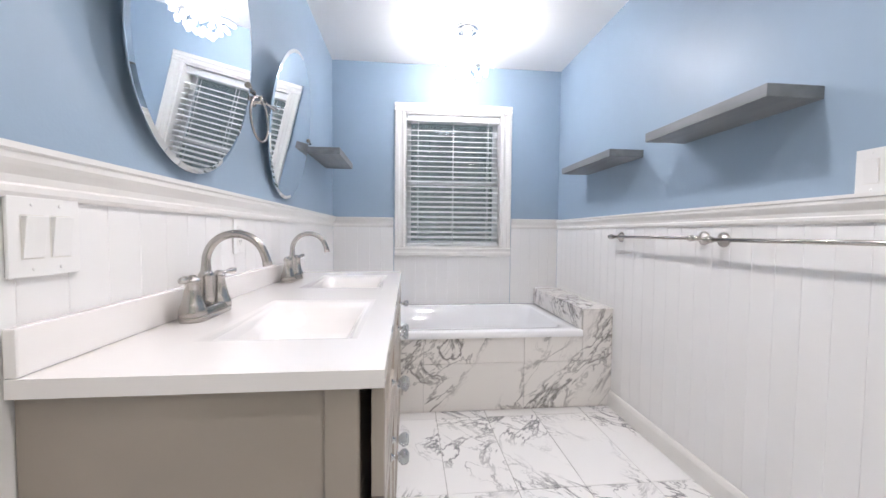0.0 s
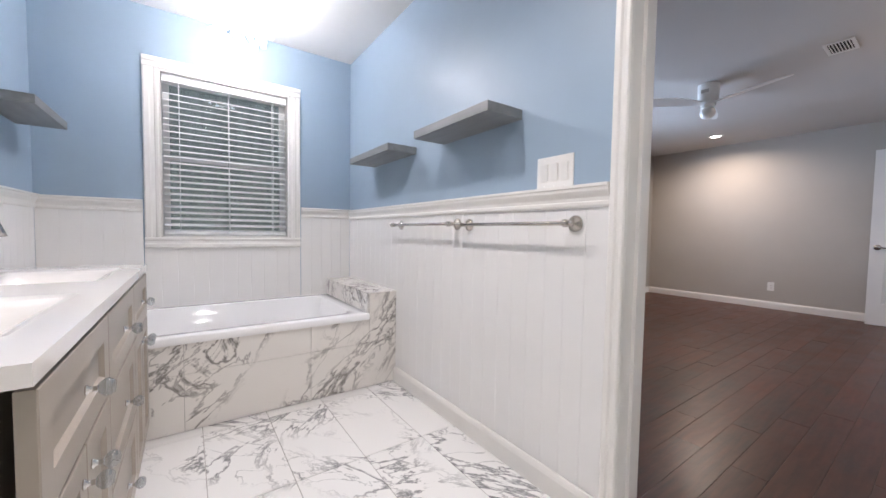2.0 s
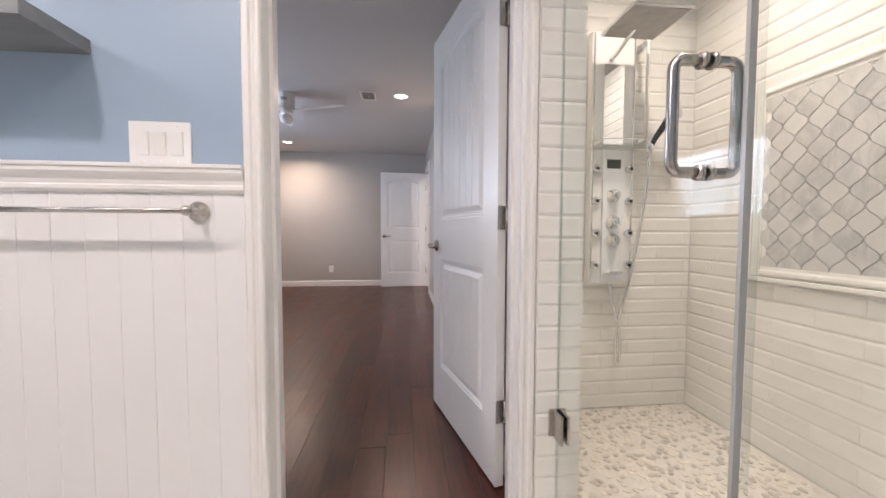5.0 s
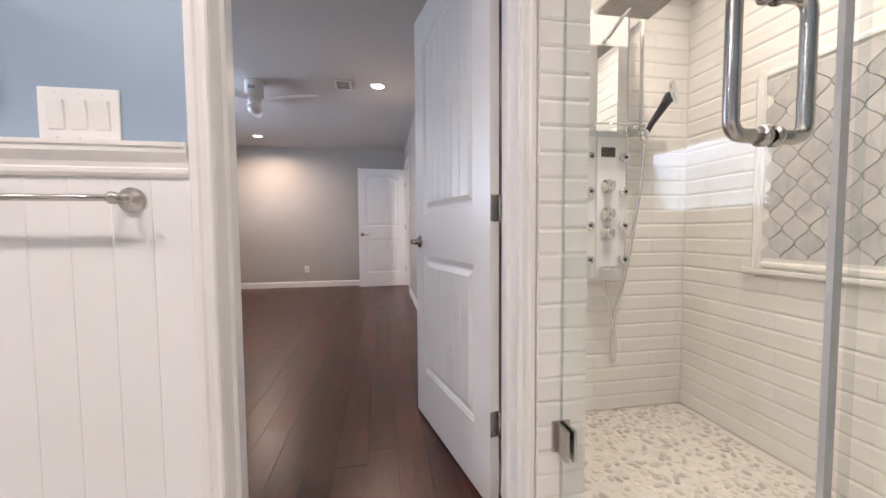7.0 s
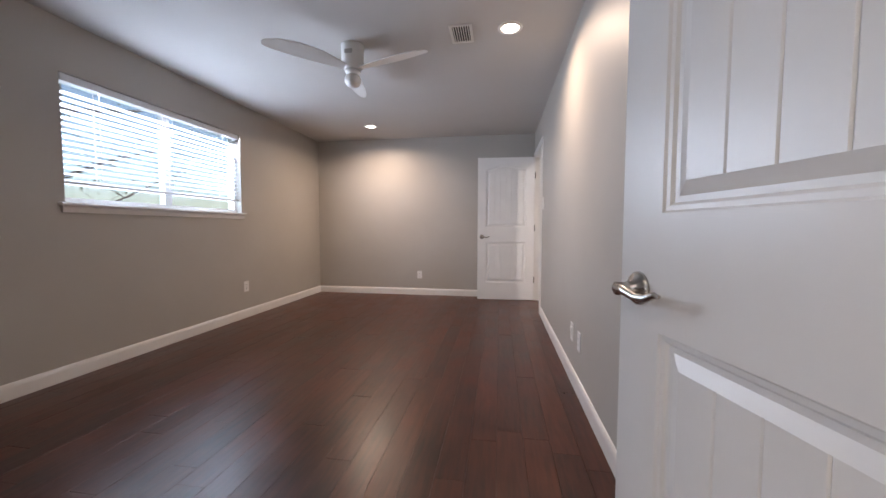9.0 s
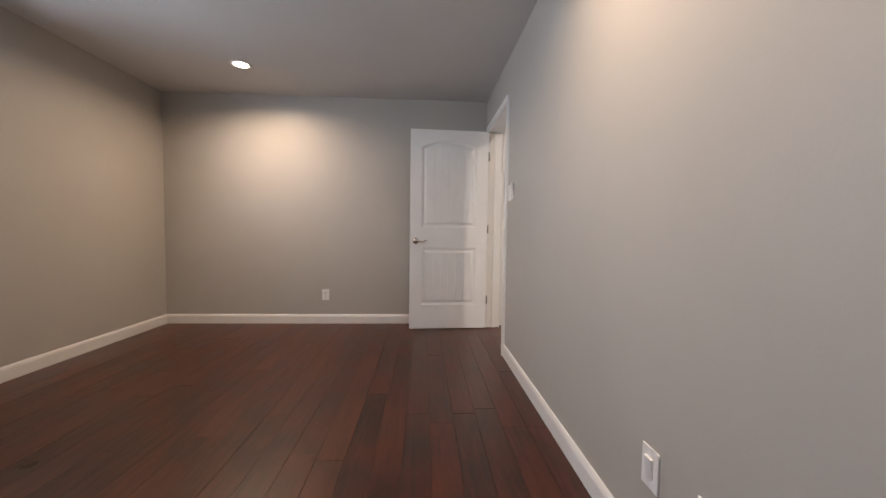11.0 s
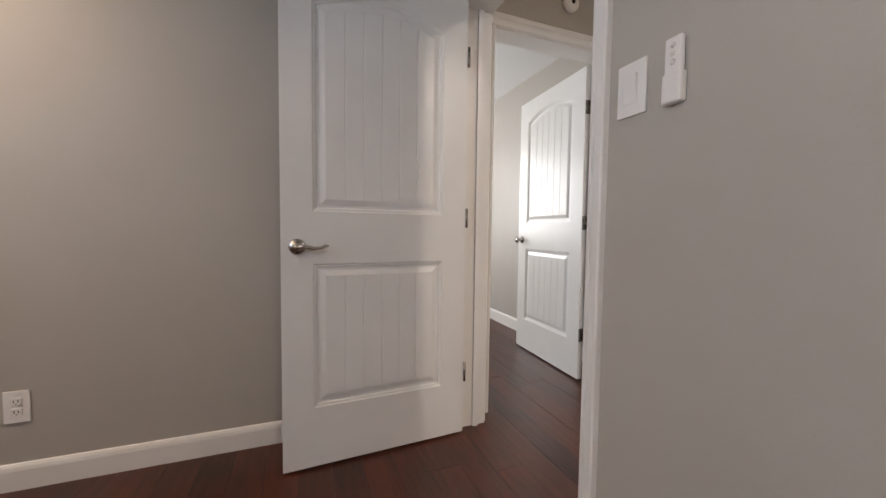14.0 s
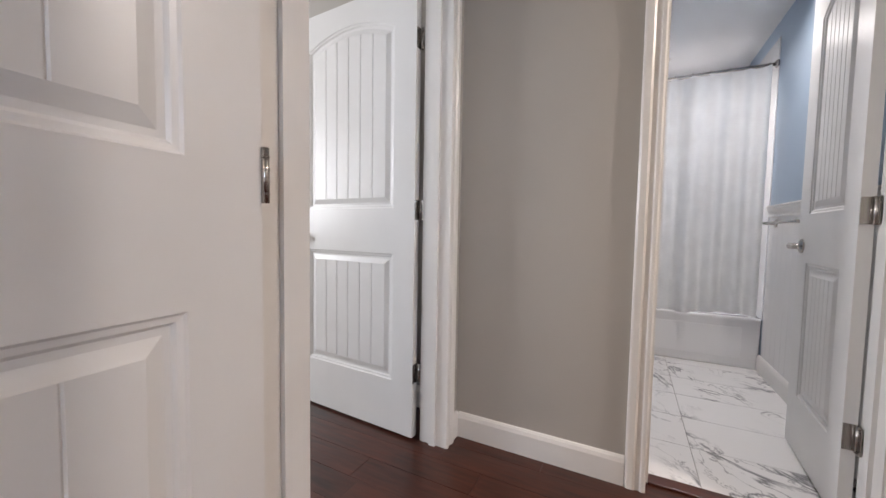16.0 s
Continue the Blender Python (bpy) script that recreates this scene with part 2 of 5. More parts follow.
# the dim outdoors is put into the colour of an added slab
OUTWALL = material("outside_dark_slab", (0.20, 0.22, 0.21), 0.85, vary=0.3, scale=5, bump=0.1, stretch=(6, 1, 0.5))
OUTLAWN = material("outside_ground", (0.16, 0.18, 0.12), 0.9, vary=0.3, scale=3, bump=0.2)
BARK = material("grey_bark", (0.16, 0.14, 0.13), 0.85, vary=0.25, scale=14, bump=0.3, bump_scale=60)
LEAF = material("pale_green_leaf", (0.10, 0.14, 0.06), 0.6, vary=0.2, scale=12, bump=0, island=0.3)


# ---- builders ----
def box(bm, x0, x1, y0, y1, z0, z1, bevel=0.0):
    v = [bm.verts.new((x, y, z)) for x in (x0, x1) for y in (y0, y1) for z in (z0, z1)]
    fs = [bm.faces.new([v[i] for i in f]) for f in ((0, 1, 3, 2), (4, 6, 7, 5), (0, 4, 5, 1), (2, 3, 7, 6), (0, 2, 6, 4), (1, 5, 7, 3))]
    if bevel:
        bmesh.ops.bevel(bm, geom=list({e for f in fs for e in f.edges}), offset=bevel, segments=2, affect="EDGES", profile=0.6)
    return bm


def boxes(*rows, bevel=0.0):
    bm = bmesh.new()
    for r in rows:
        box(bm, *r, bevel=bevel)
    return bm


def lathe(profile, seg=24, m=None, bm=None):
    """A turned shape round z from (radius, height) pairs."""
    bm = bm or bmesh.new()
    m = m or Matrix()
    rings = []
    for r, z in profile:
        if r < 1e-5:
            rings.append([bm.verts.new(m @ Vector((0, 0, z)))])
        else:
            rings.append([bm.verts.new(m @ Vector((r * math.cos(a), r * math.sin(a), z))) for a in [2 * math.pi * i / seg for i in range(seg)]])
    for a, b in zip(rings, rings[1:]):
        for i in range(seg):
            q = [a[i % len(a)], a[(i + 1) % len(a)], b[(i + 1) % len(b)], b[i % len(b)]]
            q = list(dict.fromkeys(q))
            if len(q) > 2:
                f = bm.faces.new(q)
                f.smooth = True
    for ring in (rings[0], rings[-1]):
        if len(ring) > 2:
            bm.faces.new(ring)
    return bm


def tube(points, radius, seg=12, bm=None):
    """A round bar along points; radius may be a list."""
    bm = bm or bmesh.new()
    pts = [Vector(p) for p in points]
    rad = radius if isinstance(radius, (list, tuple)) else [radius] * len(pts)
    side, rings = None, []
    for i, p in enumerate(pts):
        d = (pts[min(i + 1, len(pts) - 1)] - pts[max(i - 1, 0)]).normalized()
        if side is None:
            side = d.orthogonal().normalized()
        side = (side - d * side.dot(d)).normalized()
        up = d.cross(side)
        rings.append([bm.verts.new(p + rad[i] * (math.cos(a) * side + math.sin(a) * up)) for a in [2 * math.pi * k / seg for k in range(seg)]])
    for a, b in zip(rings, rings[1:]):
        for i in range(seg):
            bm.faces.new((a[i], a[(i + 1) % seg], b[(i + 1) % seg], b[i])).smooth = True
    bm.faces.new(rings[0]), bm.faces.new(rings[-1])
    return bm


def arc(c, r, a0, a1, u, v, n=14):
    c, u, v = Vector(c), Vector(u), Vector(v)
    return [c + r * (math.cos(radians(a0 + (a1 - a0) * i / n)) * u + math.sin(radians(a0 + (a1 - a0) * i / n)) * v) for i in range(n + 1)]


def ribbon(bm, profile, p0, p1, out, up):
    """A moulding: the (out, up) profile drawn from p0 to p1, with closed ends."""
    p0, p1, out, up = Vector(p0), Vector(p1), Vector(out), Vector(up)
    a = [bm.verts.new(p0 + out * o + up * u) for o, u in profile]
    b = [bm.verts.new(p1 + out * o + up * u) for o, u in profile]
    k = len(profile)
    for i in range(k):
        bm.faces.new((a[i], a[(i + 1) % k], b[(i + 1) % k], b[i]))
    bm.faces.new(a), bm.faces.new(b)
    return bm


def mesh_of(name, bm, mat):
    bmesh.ops.recalc_face_normals(bm, faces=bm.faces)
    me = bpy.data.meshes.new(name)
    bm.to_mesh(me)
    bm.free()
    me.materials.append(mat)
    return me


def thing(name, label, category, group="", kind="", at=None, bm=None, mat=None):
    ob = new(name, mesh_of(name, bm, mat) if bm else None)
    if at is not None:
        ob.matrix_world = at
    return tagged(ob, label, category, group, kind)


def part(name, bm, mat, parent, label="", m=None):
    ob = new(name, mesh_of(name, bm, mat))
    ob.parent = parent
    if m is not None:
        ob.matrix_basis = m
    return tagged(ob, label) if label else ob


def structure(name, bm, mat, label, category):
    return thing(name, label, category, kind="structure", bm=bm, mat=mat)


# ---- the rooms ----
H = 2.42
DH = 2.055  # head of the door openings
W1 = (0.09, 0.894, 0.946, 2.043)    # bathroom window: x, x, z, z
W2 = (3.55, 5.24, 1.20, 2.07)       # bedroom window
structure("wall_bath_west", boxes((-0.6, -0.478, -1.46, 3.15, 0, H)), BLUE, "blue painted bathroom wall above white panelling", "wall")
structure("wall_bath_north", boxes((-0.478, W1[0], 3, 3.15, 0, H), (W1[1], 1.385, 3, 3.15, 0, H), (W1[0], W1[1], 3, 3.15, 0, W1[2]),
                                   (W1[0], W1[1], 3, 3.15, W1[3], H)), BLUE, "blue painted bathroom wall with the window", "wall")
structure("wall_bath_east", boxes((1.385, 1.45, 0.594, 3.15, 0, H), (1.385, 1.45, -0.217, 0.594, DH, H), (1.385, 1.45, -0.395, -0.217, 0, H)),
          BLUE, "blue painted bathroom wall with the doorway", "wall")
structure("wall_bedroom_west", boxes((1.45, 1.52, 0.594, 3.14, 0, H), (1.45, 1.52, -0.217, 0.594, DH, H), (1.45, 1.52, -0.25, -0.217, 0, H)),
          GREIGE, "greige bedroom wall with the bathroom doorway", "wall")
structure("wall_bedroom_north", boxes((1.45, W2[0], 3.14, 3.29, 0, H), (W2[1], 7.15, 3.14, 3.29, 0, H), (W2[0], W2[1], 3.14, 3.29, 0, W2[2]),
                                      (W2[0], W2[1], 3.14, 3.29, W2[3], H)), GREIGE, "greige bedroom wall with the wide window", "wall")
structure("wall_bedroom_east", boxes((7.03, 7.15, -0.25, 3.14, 0, H)), GREIGE, "plain greige bedroom wall lit by a lamp", "wall")
structure("wall_bedroom_south", boxes((1.45, 6.01, -0.38, -0.25, 0, H), (6.01, 6.865, -0.38, -0.25, DH, H), (6.865, 7.15, -0.38, -0.25, 0, H)),
          GREIGE, "greige bedroom wall with the hall doorway", "wall")
structure("wall_hall_east", boxes((6.96, 7.08, -0.415, -0.38, 0, H), (6.96, 7.08, -1.228, -0.415, DH, H), (6.96, 7.08, -1.5, -1.228, 0, H)),
          GREIGE, "greige hall wall round a doorway", "wall")
structure("wall_hall_south", boxes((4.3, 5.57, -1.475, -1.355, 0, H), (5.57, 6.185, -1.475, -1.355, DH, H), (6.185, 6.96, -1.475, -1.355, 0, H)),
          GREIGE, "greige hall wall between two doorways", "wall")
structure("wall_hall_west", boxes((4.2, 4.3, -1.475, -0.38, 0, H)), GREIGE, "plain greige end wall of the hall", "wall")
structure("wall_second_bath_west", boxes((5.29, 5.41, -4.0, -1.475, 0, H)), BLUE, "blue painted wall of the second bathroom", "wall")
structure("wall_second_bath_south", boxes((5.41, 6.95, -4.0, -3.9, 0, H)), TUBW, "white surround wall behind the bathtub", "wall")
structure("wall_second_bath_east", boxes((6.85, 6.95, -3.9, -1.475, 0, H)), BLUE, "blue painted wall of the second bathroom", "wall")
structure("wall_far_room_south", boxes((6.95, 10.0, -1.62, -1.5, 0, H)), GREIGE, "pale greige wall of the far room", "wall")
# opening added to hold the unseen lamp that lights the hall
structure("wall_far_room_east", boxes((9.9, 10.0, -1.5, -0.65, 0, H), (9.9, 10, 0.65, 1.6, 0, H), (9.9, 10, -0.65, 0.65, 0, 1), (9.9, 10, -0.65, 0.65, 2, H)),
          GREIGE, "unseen greige wall of the far room with an added window opening", "wall")
structure("wall_far_room_north", boxes((7.15, 10.0, 1.5, 1.6, 0, H)), GREIGE, "plain greige wall of the far room", "wall")
structure("wall_shower_east", boxes((2.03, 2.13, -1.44, -0.395, 0, H)), GROUT, "ivory subway tiled shower wall", "wall")
structure("wall_shower_south", boxes((-0.478, 2.03, -1.46, -1.36, 0, H)), GROUT, "ivory subway tiled shower wall with a marble inset", "wall")
structure("wall_shower_north", boxes((1.375, 2.03, -0.41, -0.381, 0, H)), GROUT, "tiled shower wall beside the doorway", "wall")
structure("ceiling_bathroom", boxes((-0.6, 1.45, -1.46, 3.15, H, H + 0.1)), CEIL, "smooth white bathroom ceiling", "ceiling")
structure("ceiling_shower", boxes((1.45, 2.13, -1.46, -0.382, H, H + 0.1)), CEIL, "smooth white shower ceiling", "ceiling")
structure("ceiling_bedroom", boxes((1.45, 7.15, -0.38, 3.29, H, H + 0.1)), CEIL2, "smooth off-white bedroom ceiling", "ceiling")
structure("ceiling_hall", boxes((4.2, 7.15, -4.0, -0.382, H, H + 0.1)), CEIL, "smooth white ceiling of hall and second bathroom", "ceiling")
structure("ceiling_far_room", boxes((7.15, 10.0, -1.62, 1.6, H, H + 0.1)), CEIL, "smooth white ceiling of the far room", "ceiling")

# floors: beds under the loose pieces
floor_bath = structure("floor_bathroom", boxes((-0.6, 1.46, -0.4, 3.15, -0.12, -0.004)), TGROUT, "veined white marble tiles with thin grey joints", "floor")
floor_wood = structure("floor_bedroom", boxes((1.46, 10.0, -1.43, 3.29, -0.12, -0.004), (6.96, 10.0, -1.6, -1.43, -0.12, -0.004)), SEAM, "dark reddish-brown hand-scraped hardwood boards", "floor")
floor_bath2 = structure("floor_second_bathroom", boxes((5.3, 6.95, -4.0, -1.43, -0.12, -0.004)), TGROUT, "veined white marble tiles of the second bathroom", "floor")
floor_shower = structure("floor_shower", boxes((-0.478, 2.03, -1.36, -0.40, -0.05, 0.056)), PGROUT, "shower floor of flat beige pebbles in pale grout", "floor")
structure("door_threshold", boxes((1.43, 1.49, -0.205, 0.582, -0.01, 0.008), bevel=0.003), WOOD, "dark wooden threshold strip in the doorway", "threshold")
structure("door_threshold", boxes((5.57, 6.18, -1.46, -1.40, -0.01, 0.01), bevel=0.003), WOOD, "dark wooden threshold strip in the doorway", "threshold")
structure("ground", boxes((-300, 300, -300, 300, -0.5, -0.3)), OUTLAWN, "dull ground outside the windows", "ground")

BASE = [(0, 0), (0.014, 0), (0.014, 0.075), (0.011, 0.088), (0.006, 0.098), (0, 0.1)]
BASE2 = [(0, 0), (0.014, 0), (0.014, 0.09), (0.010, 0.105), (0.005, 0.112), (0, 0.115)]


def baseboard(p0, p1, out, label="white painted baseboard along the wall", prof=BASE2):
    structure("baseboard", ribbon(bmesh.new(), prof, p0, p1, out, (0, 0, 1)), TRIM, label, "baseboard")


baseboard((1.379, 0.637, 0), (1.379, 2.136, 0), (-1, 0, 0), "white baseboard under the beadboard panelling", BASE)
baseboard((7.03, -0.235, 0), (7.03, 3.126, 0), (-1, 0, 0), prof=BASE)
baseboard((1.52, 3.14, 0), (7.03, 3.14, 0), (0, -1, 0), prof=BASE)
baseboard((1.62, -0.25, 0), (5.963, -0.25, 0), (0, 1, 0), prof=BASE)
baseboard((6.936, -0.25, 0), (7.03, -0.25, 0), (0, 1, 0))
baseboard((1.52, 0.664, 0), (1.52, 3.126, 0), (1, 0, 0))
baseboard((6.251, -1.355, 0), (6.946, -1.355, 0), (0, 1, 0))
baseboard((4.3, -1.355, 0), (5.495, -1.355, 0), (0, 1, 0))
baseboard((6.96, -1.355, 0), (6.96, -1.29, 0), (-1, 0, 0))
baseboard((4.3, -0.38, 0), (5.94, -0.38, 0), (0, -1, 0))
baseboard((7.08, -1.5, 0), (9.9, -1.5, 0), (0, 1, 0))
baseboard((5.416, -3.12, 0), (5.416, -1.475, 0), (1, 0, 0))

# beadboard panelling and its cap rail
RAIL = [(0, 0), (0.010, 0), (0.014, 0.008), (0.014, 0.018), (0.010, 0.022), (0.012, 0.034), (0.020, 0.048), (0.024, 0.056), (0.024, 0.066), (0.028, 0.07),
        (0.028, 0.08), (0, 0.08)]


def beadboard(name, axis, plane, a0, a1, out, z0, z1, rail_z=1.106, step=0.0875, rail=True, label="white beadboard wainscot with a moulded cap"):
    """Boards with a narrow groove and bead between them, each a piece of its own."""
    bm = bmesh.new()
    if axis == "y":
        box(bm, *sorted((plane, plane + out * 0.002)), a0, a1, z0, z1)
    else:
        box(bm, a0, a1, *sorted((plane, plane + out * 0.002)), z0, z1)
    ob = structure(name, bm, BEAD, label, "wainscot")
    n = max(1, round((a1 - a0) / step))
    w = (a1 - a0) / n
    bm = bmesh.new()
    box(bm, 0.0002, w - 0.0002, 0.002, 0.0034, z0, z1)
    for f in bm.verts:
        if f.co.y > 0.003:
            f.co.x += 0.0009 if f.co.x < w / 2 else -0.0009
    me = mesh_of("board", bm, BEAD)
    for i in range(n):
        b = new("board", me)
        b.parent = ob
        if axis == "y":
            b.matrix_basis = Matrix(((0, out, 0, plane), (1, 0, 0, a0 + i * w), (0, 0, 1, 0), (0, 0, 0, 1)))
        else:
            b.matrix_basis = Matrix(((1, 0, 0, a0 + i * w), (0, out, 0, plane), (0, 0, 1, 0), (0, 0, 0, 1)))
    if not rail:
        return ob
    if axis == "y":
        r = ribbon(bmesh.new(), RAIL, (plane, a0, rail_z), (plane, a1, rail_z), (out, 0, 0), (0, 0, 1))
    else:
        r = ribbon(bmesh.new(), RAIL, (a0, plane, rail_z), (a1, plane, rail_z), (0, out, 0), (0, 0, 1))
    structure("chair_rail", r, TRIM, "moulded white chair rail on the wainscot", "chair rail")
    return ob


beadboard("wainscot_east", "y", 1.385, 0.637, 2.996, -1, 0.0, 1.106)
beadboard("wainscot_west", "y", -0.478, -0.32, 2.996, 1, 0.0, 1.114, 1.114)
beadboard("wainscot_north", "x", 3.0, -0.474, 0.004, -1, 0.3, 1.112, 1.112)
beadboard("wainscot_north", "x", 3.0, 0.978, 1.381, -1, 0.3, 1.112, 1.112)
beadboard("wainscot_north", "x", 3.0, 0.008, 0.974, -1, 0.3, 0.88, rail=False)
beadboard("wainscot_second_bath", "y", 5.41, -3.1, -1.48, 1, 0.0, 1.08, 1.08)

# ---- doorways ----
CAS = [(0, 0), (0.012, 0), (0.018, 0.006), (0.018, 0.016), (0.013, 0.021), (0.014, 0.036), (0.020, 0.044), (0.020, 0.064), (0.016, 0.070), (0, 0.072)]


def casing(axis, plane, out, a0, a1, top, name="door_casing", label="moulded white door casing", widths=(1, 1), bottom=0.0, foot=False):
    """Trim round an opening from a0 to a1; widths scales each leg."""
    bm = bmesh.new()

    def at(a, z):
        return (plane, a, z) if axis == "y" else (a, plane, z)
    o = (out, 0, 0) if axis == "y" else (0, out, 0)
    along = Vector((0, 1, 0)) if axis == "y" else Vector((1, 0, 0))
    for a, s, k in ((a0, -1, widths[0]), (a1, 1, widths[1])):
        ribbon(bm, [(d, u * k) for d, u in CAS], at(a, bottom), at(a, top), o, along * s)
    ribbon(bm, CAS, at(a0 - 0.072 * widths[0], top), at(a1 + 0.072 * widths[1], top), o, (0, 0, 1))
    if foot:
        ribbon(bm, CAS, at(a0 - 0.072 * widths[0], bottom), at(a1 + 0.072 * widths[1], bottom), o, (0, 0, -1))
    return structure(name, bm, TRIM, label, "trim")


def jamb(axis, p0, p1, a0, a1, top, stop):
    """Lining of an opening between planes p0 and p1, with a stop bead."""
    bm = bmesh.new()
    rows = [(p0, p1, a0, a0 + 0.012, 0, top), (p0, p1, a1 - 0.012, a1, 0, top), (p0, p1, a0 + 0.012, a1 - 0.012, top - 0.012, top),
            (stop, stop + 0.03, a0 + 0.012, a0 + 0.024, 0, top - 0.012), (stop, stop + 0.03, a1 - 0.024, a1 - 0.012, 0, top - 0.012)]
    for r in rows:
        box(bm, *(r if axis == "y" else (*r[2:4], *r[0:2], *r[4:])))
    return structure("door_jamb", bm, TRIM, "white painted door jamb", "trim")


jamb("y", 1.383, 1.522, -0.217, 0.594, DH, 1.44)
casing("y", 1.385, -1, -0.21, 0.583, DH - 0.006, widths=(0.64, 0.74))
casing("y", 1.52, 1, -0.213, 0.59, DH - 0.006, widths=(0.5, 1))
jamb("x", -0.382, -0.248, 6.006, 6.868, DH, -0.34)
casing("x", -0.25, 1, 6.015, 6.862, DH - 0.006, widths=(0.7, 1))
casing("x", -0.38, -1, 6.013, 6.872, DH - 0.006, widths=(1, 0.8))
jamb("y", 6.958, 7.082, -1.238, -0.41, DH, 7.0)
casing("y", 6.96, -1, -1.225, -0.455, DH - 0.006, widths=(1, 1))
jamb("x", -1.477, -1.353, 5.565, 6.192, DH, -1.43)
casing("x", -1.355, 1, 5.57, 6.178, DH - 0.006)
casing("x", -1.475, -1, 5.57, 6.185, DH - 0.006)


def shrink(poly, d):
    """A convex outline, anticlockwise, drawn in by d."""
    out, n = [], len(poly)
    for i in range(n):
        a, b, c = Vector(poly[i - 1]), Vector(poly[i]), Vector(poly[(i + 1) % n])
        e1, e2 = (b - a).normalized(), (c - b).normalized()
        n1, n2 = Vector((-e1.y, e1.x)), Vector((-e2.y, e2.x))
        k = (n1 + n2) / (1 + n1.dot(n2))
        out.append(tuple(b + k * d))
    return out


def cut(poly, a, b):
    """The slice of a convex outline between x = a and x = b."""
    for lim, keep in ((a, 1), (b, -1)):
        got = []
        for i, q in enumerate(poly):
            p = poly[i - 1]
            ins_p, ins_q = (p[0] - lim) * keep >= 0, (q[0] - lim) * keep >= 0
            if ins_p != ins_q:
                t = (lim - p[0]) / (q[0] - p[0])
                got.append((lim, p[1] + t * (q[1] - p[1])))
            if ins_q:
                got.append(q)
        poly = got
    return poly


def leaf_mesh(w, h, planks=6):
    """Two-panel plank door, arched upper panel, the same on both faces; hinge edge at x = 0."""
    bm, t, st = bmesh.new(), 0.0175, 0.118
    lo = [(st, 0.245), (w - st, 0.245), (w - st, 0.835), (st, 0.835)]
    half, rise, y0 = w / 2 - st, 0.065, h - 0.175
    top = [(w / 2 + half * math.cos(math.pi * i / 16), y0 + rise * math.sin(math.pi * i / 16) ** 0.8) for i in range(17)]
    top = [(w / 2 + half * (1 - 2 * i / 16), y0 + rise * (1 - (1 - 2 * i / 16) ** 2)) for i in range(17)]
    up = [(st, 1.045), (w - st, 1.045)] + top
    for s in (1, -1):
        def face(pts):
            vs = [bm.verts.new((x, s * y, z)) for x, z, y in pts]
            return bm.faces.new(vs)

        def flat(poly, y):
            return face([(x, z, y) for x, z in poly])
        flat([(0, 0), (st, 0), (st, h), (0, h)], t)
        flat([(w - st, 0), (w, 0), (w, h), (w - st, h)], t)
        flat([(st, 0), (w - st, 0), (w - st, 0.245), (st, 0.245)], t)
        flat([(st, 0.835), (w - st, 0.835), (w - st, 1.045), (st, 1.045)], t)
        for p, q in zip(top, top[1:]):
            flat([q, p, (p[0], h), (q[0], h)], t)
        for poly in (lo, up):
            levels = [(0, t), (0.004, t - 0.004), (0.012, t - 0.005), (0.017, t - 0.010), (0.027, t - 0.010), (0.05, t - 0.002)]
            loops = [(shrink(poly, d) if d else poly, y) for d, y in levels]
            for (a, ya), (b, yb) in zip(loops, loops[1:]):
                for i in range(len(a)):
                    j = (i + 1) % len(a)
                    face([(*a[i], ya), (*a[j], ya), (*b[j], yb), (*b[i], yb)])
            field = loops[-1][0]
            x0, x1 = min(p[0] for p in field), max(p[0] for p in field)
            y, g, dp = t - 0.002, 0.0028, 0.0026
            for k in range(planks):
                a, b = x0 + (x1 - x0) * k / planks, x0 + (x1 - x0) * (k + 1) / planks
                ga, gb = (a + g if k else a), (b - g if k < planks - 1 else b)
                flat(cut(field, ga, gb), y)
                for e, f in ((a, ga), (b, gb)):
                    if e != f:
                        c = cut(field, min(e, f), max(e, f))
                        zs = [p[1] for p in c]
                        face([(e, min(zs), y - dp), (f, min(zs), y), (f, max(zs), y), (e, max(zs), y - dp)])
    for a, b in (((0, 0), (w, 0)), ((w, 0), (w, h)), ((w, h), (0, h)), ((0, h), (0, 0))):
        bm.faces.new([bm.verts.new(q) for q in ((a[0], -t, a[1]), (b[0], -t, b[1]), (b[0], t, b[1]), (a[0], t, a[1]))])
    bmesh.ops.remove_doubles(bm, verts=bm.verts, dist=0.0002)
    return bm


def lever(parent, x, z, s, toward):
    """A round rose with a wavy lever on face s, the lever pointing along toward (+1 or -1 in x)."""
    y = s * 0.0175
    rose = part("handle", lathe([(0, 0), (0.032, 0), (0.032, 0.004), (0.027, 0.009), (0.015, 0.012), (0.012, 0.03), (0.013, 0.046), (0, 0.05)], 20,
                                Matrix.Translation((x, y, z)) @ pose(0, 0, 0, -90 * s)), NICKEL, parent, "brushed nickel lever handle")
    pts = [(x, y + s * 0.044, z), (x + toward * 0.03, y + s * 0.047, z + 0.001), (x + toward * 0.06, y + s * 0.046, z - 0.006),
           (x + toward * 0.085, y + s * 0.044, z - 0.004), (x + toward * 0.105, y + s * 0.042, z + 0.005), (x + toward * 0.115, y + s * 0.04, z + 0.004)]
    part("lever", tube(pts, [0.010, 0.009, 0.0075, 0.007, 0.006, 0.003], 10), NICKEL, rose)


def knob_handle(parent, x, z, s):
    part("door_knob", lathe([(0, 0), (0.03, 0), (0.03, 0.004), (0.024, 0.008), (0.011, 0.012), (0.011, 0.03), (0.024, 0.038), (0.027, 0.05), (0.02, 0.06), (0, 0.062)],
                            20, Matrix.Translation((x, s * 0.0175, z)) @ pose(0, 0, 0, -90 * s)), NICKEL, parent, "brushed nickel door knob")


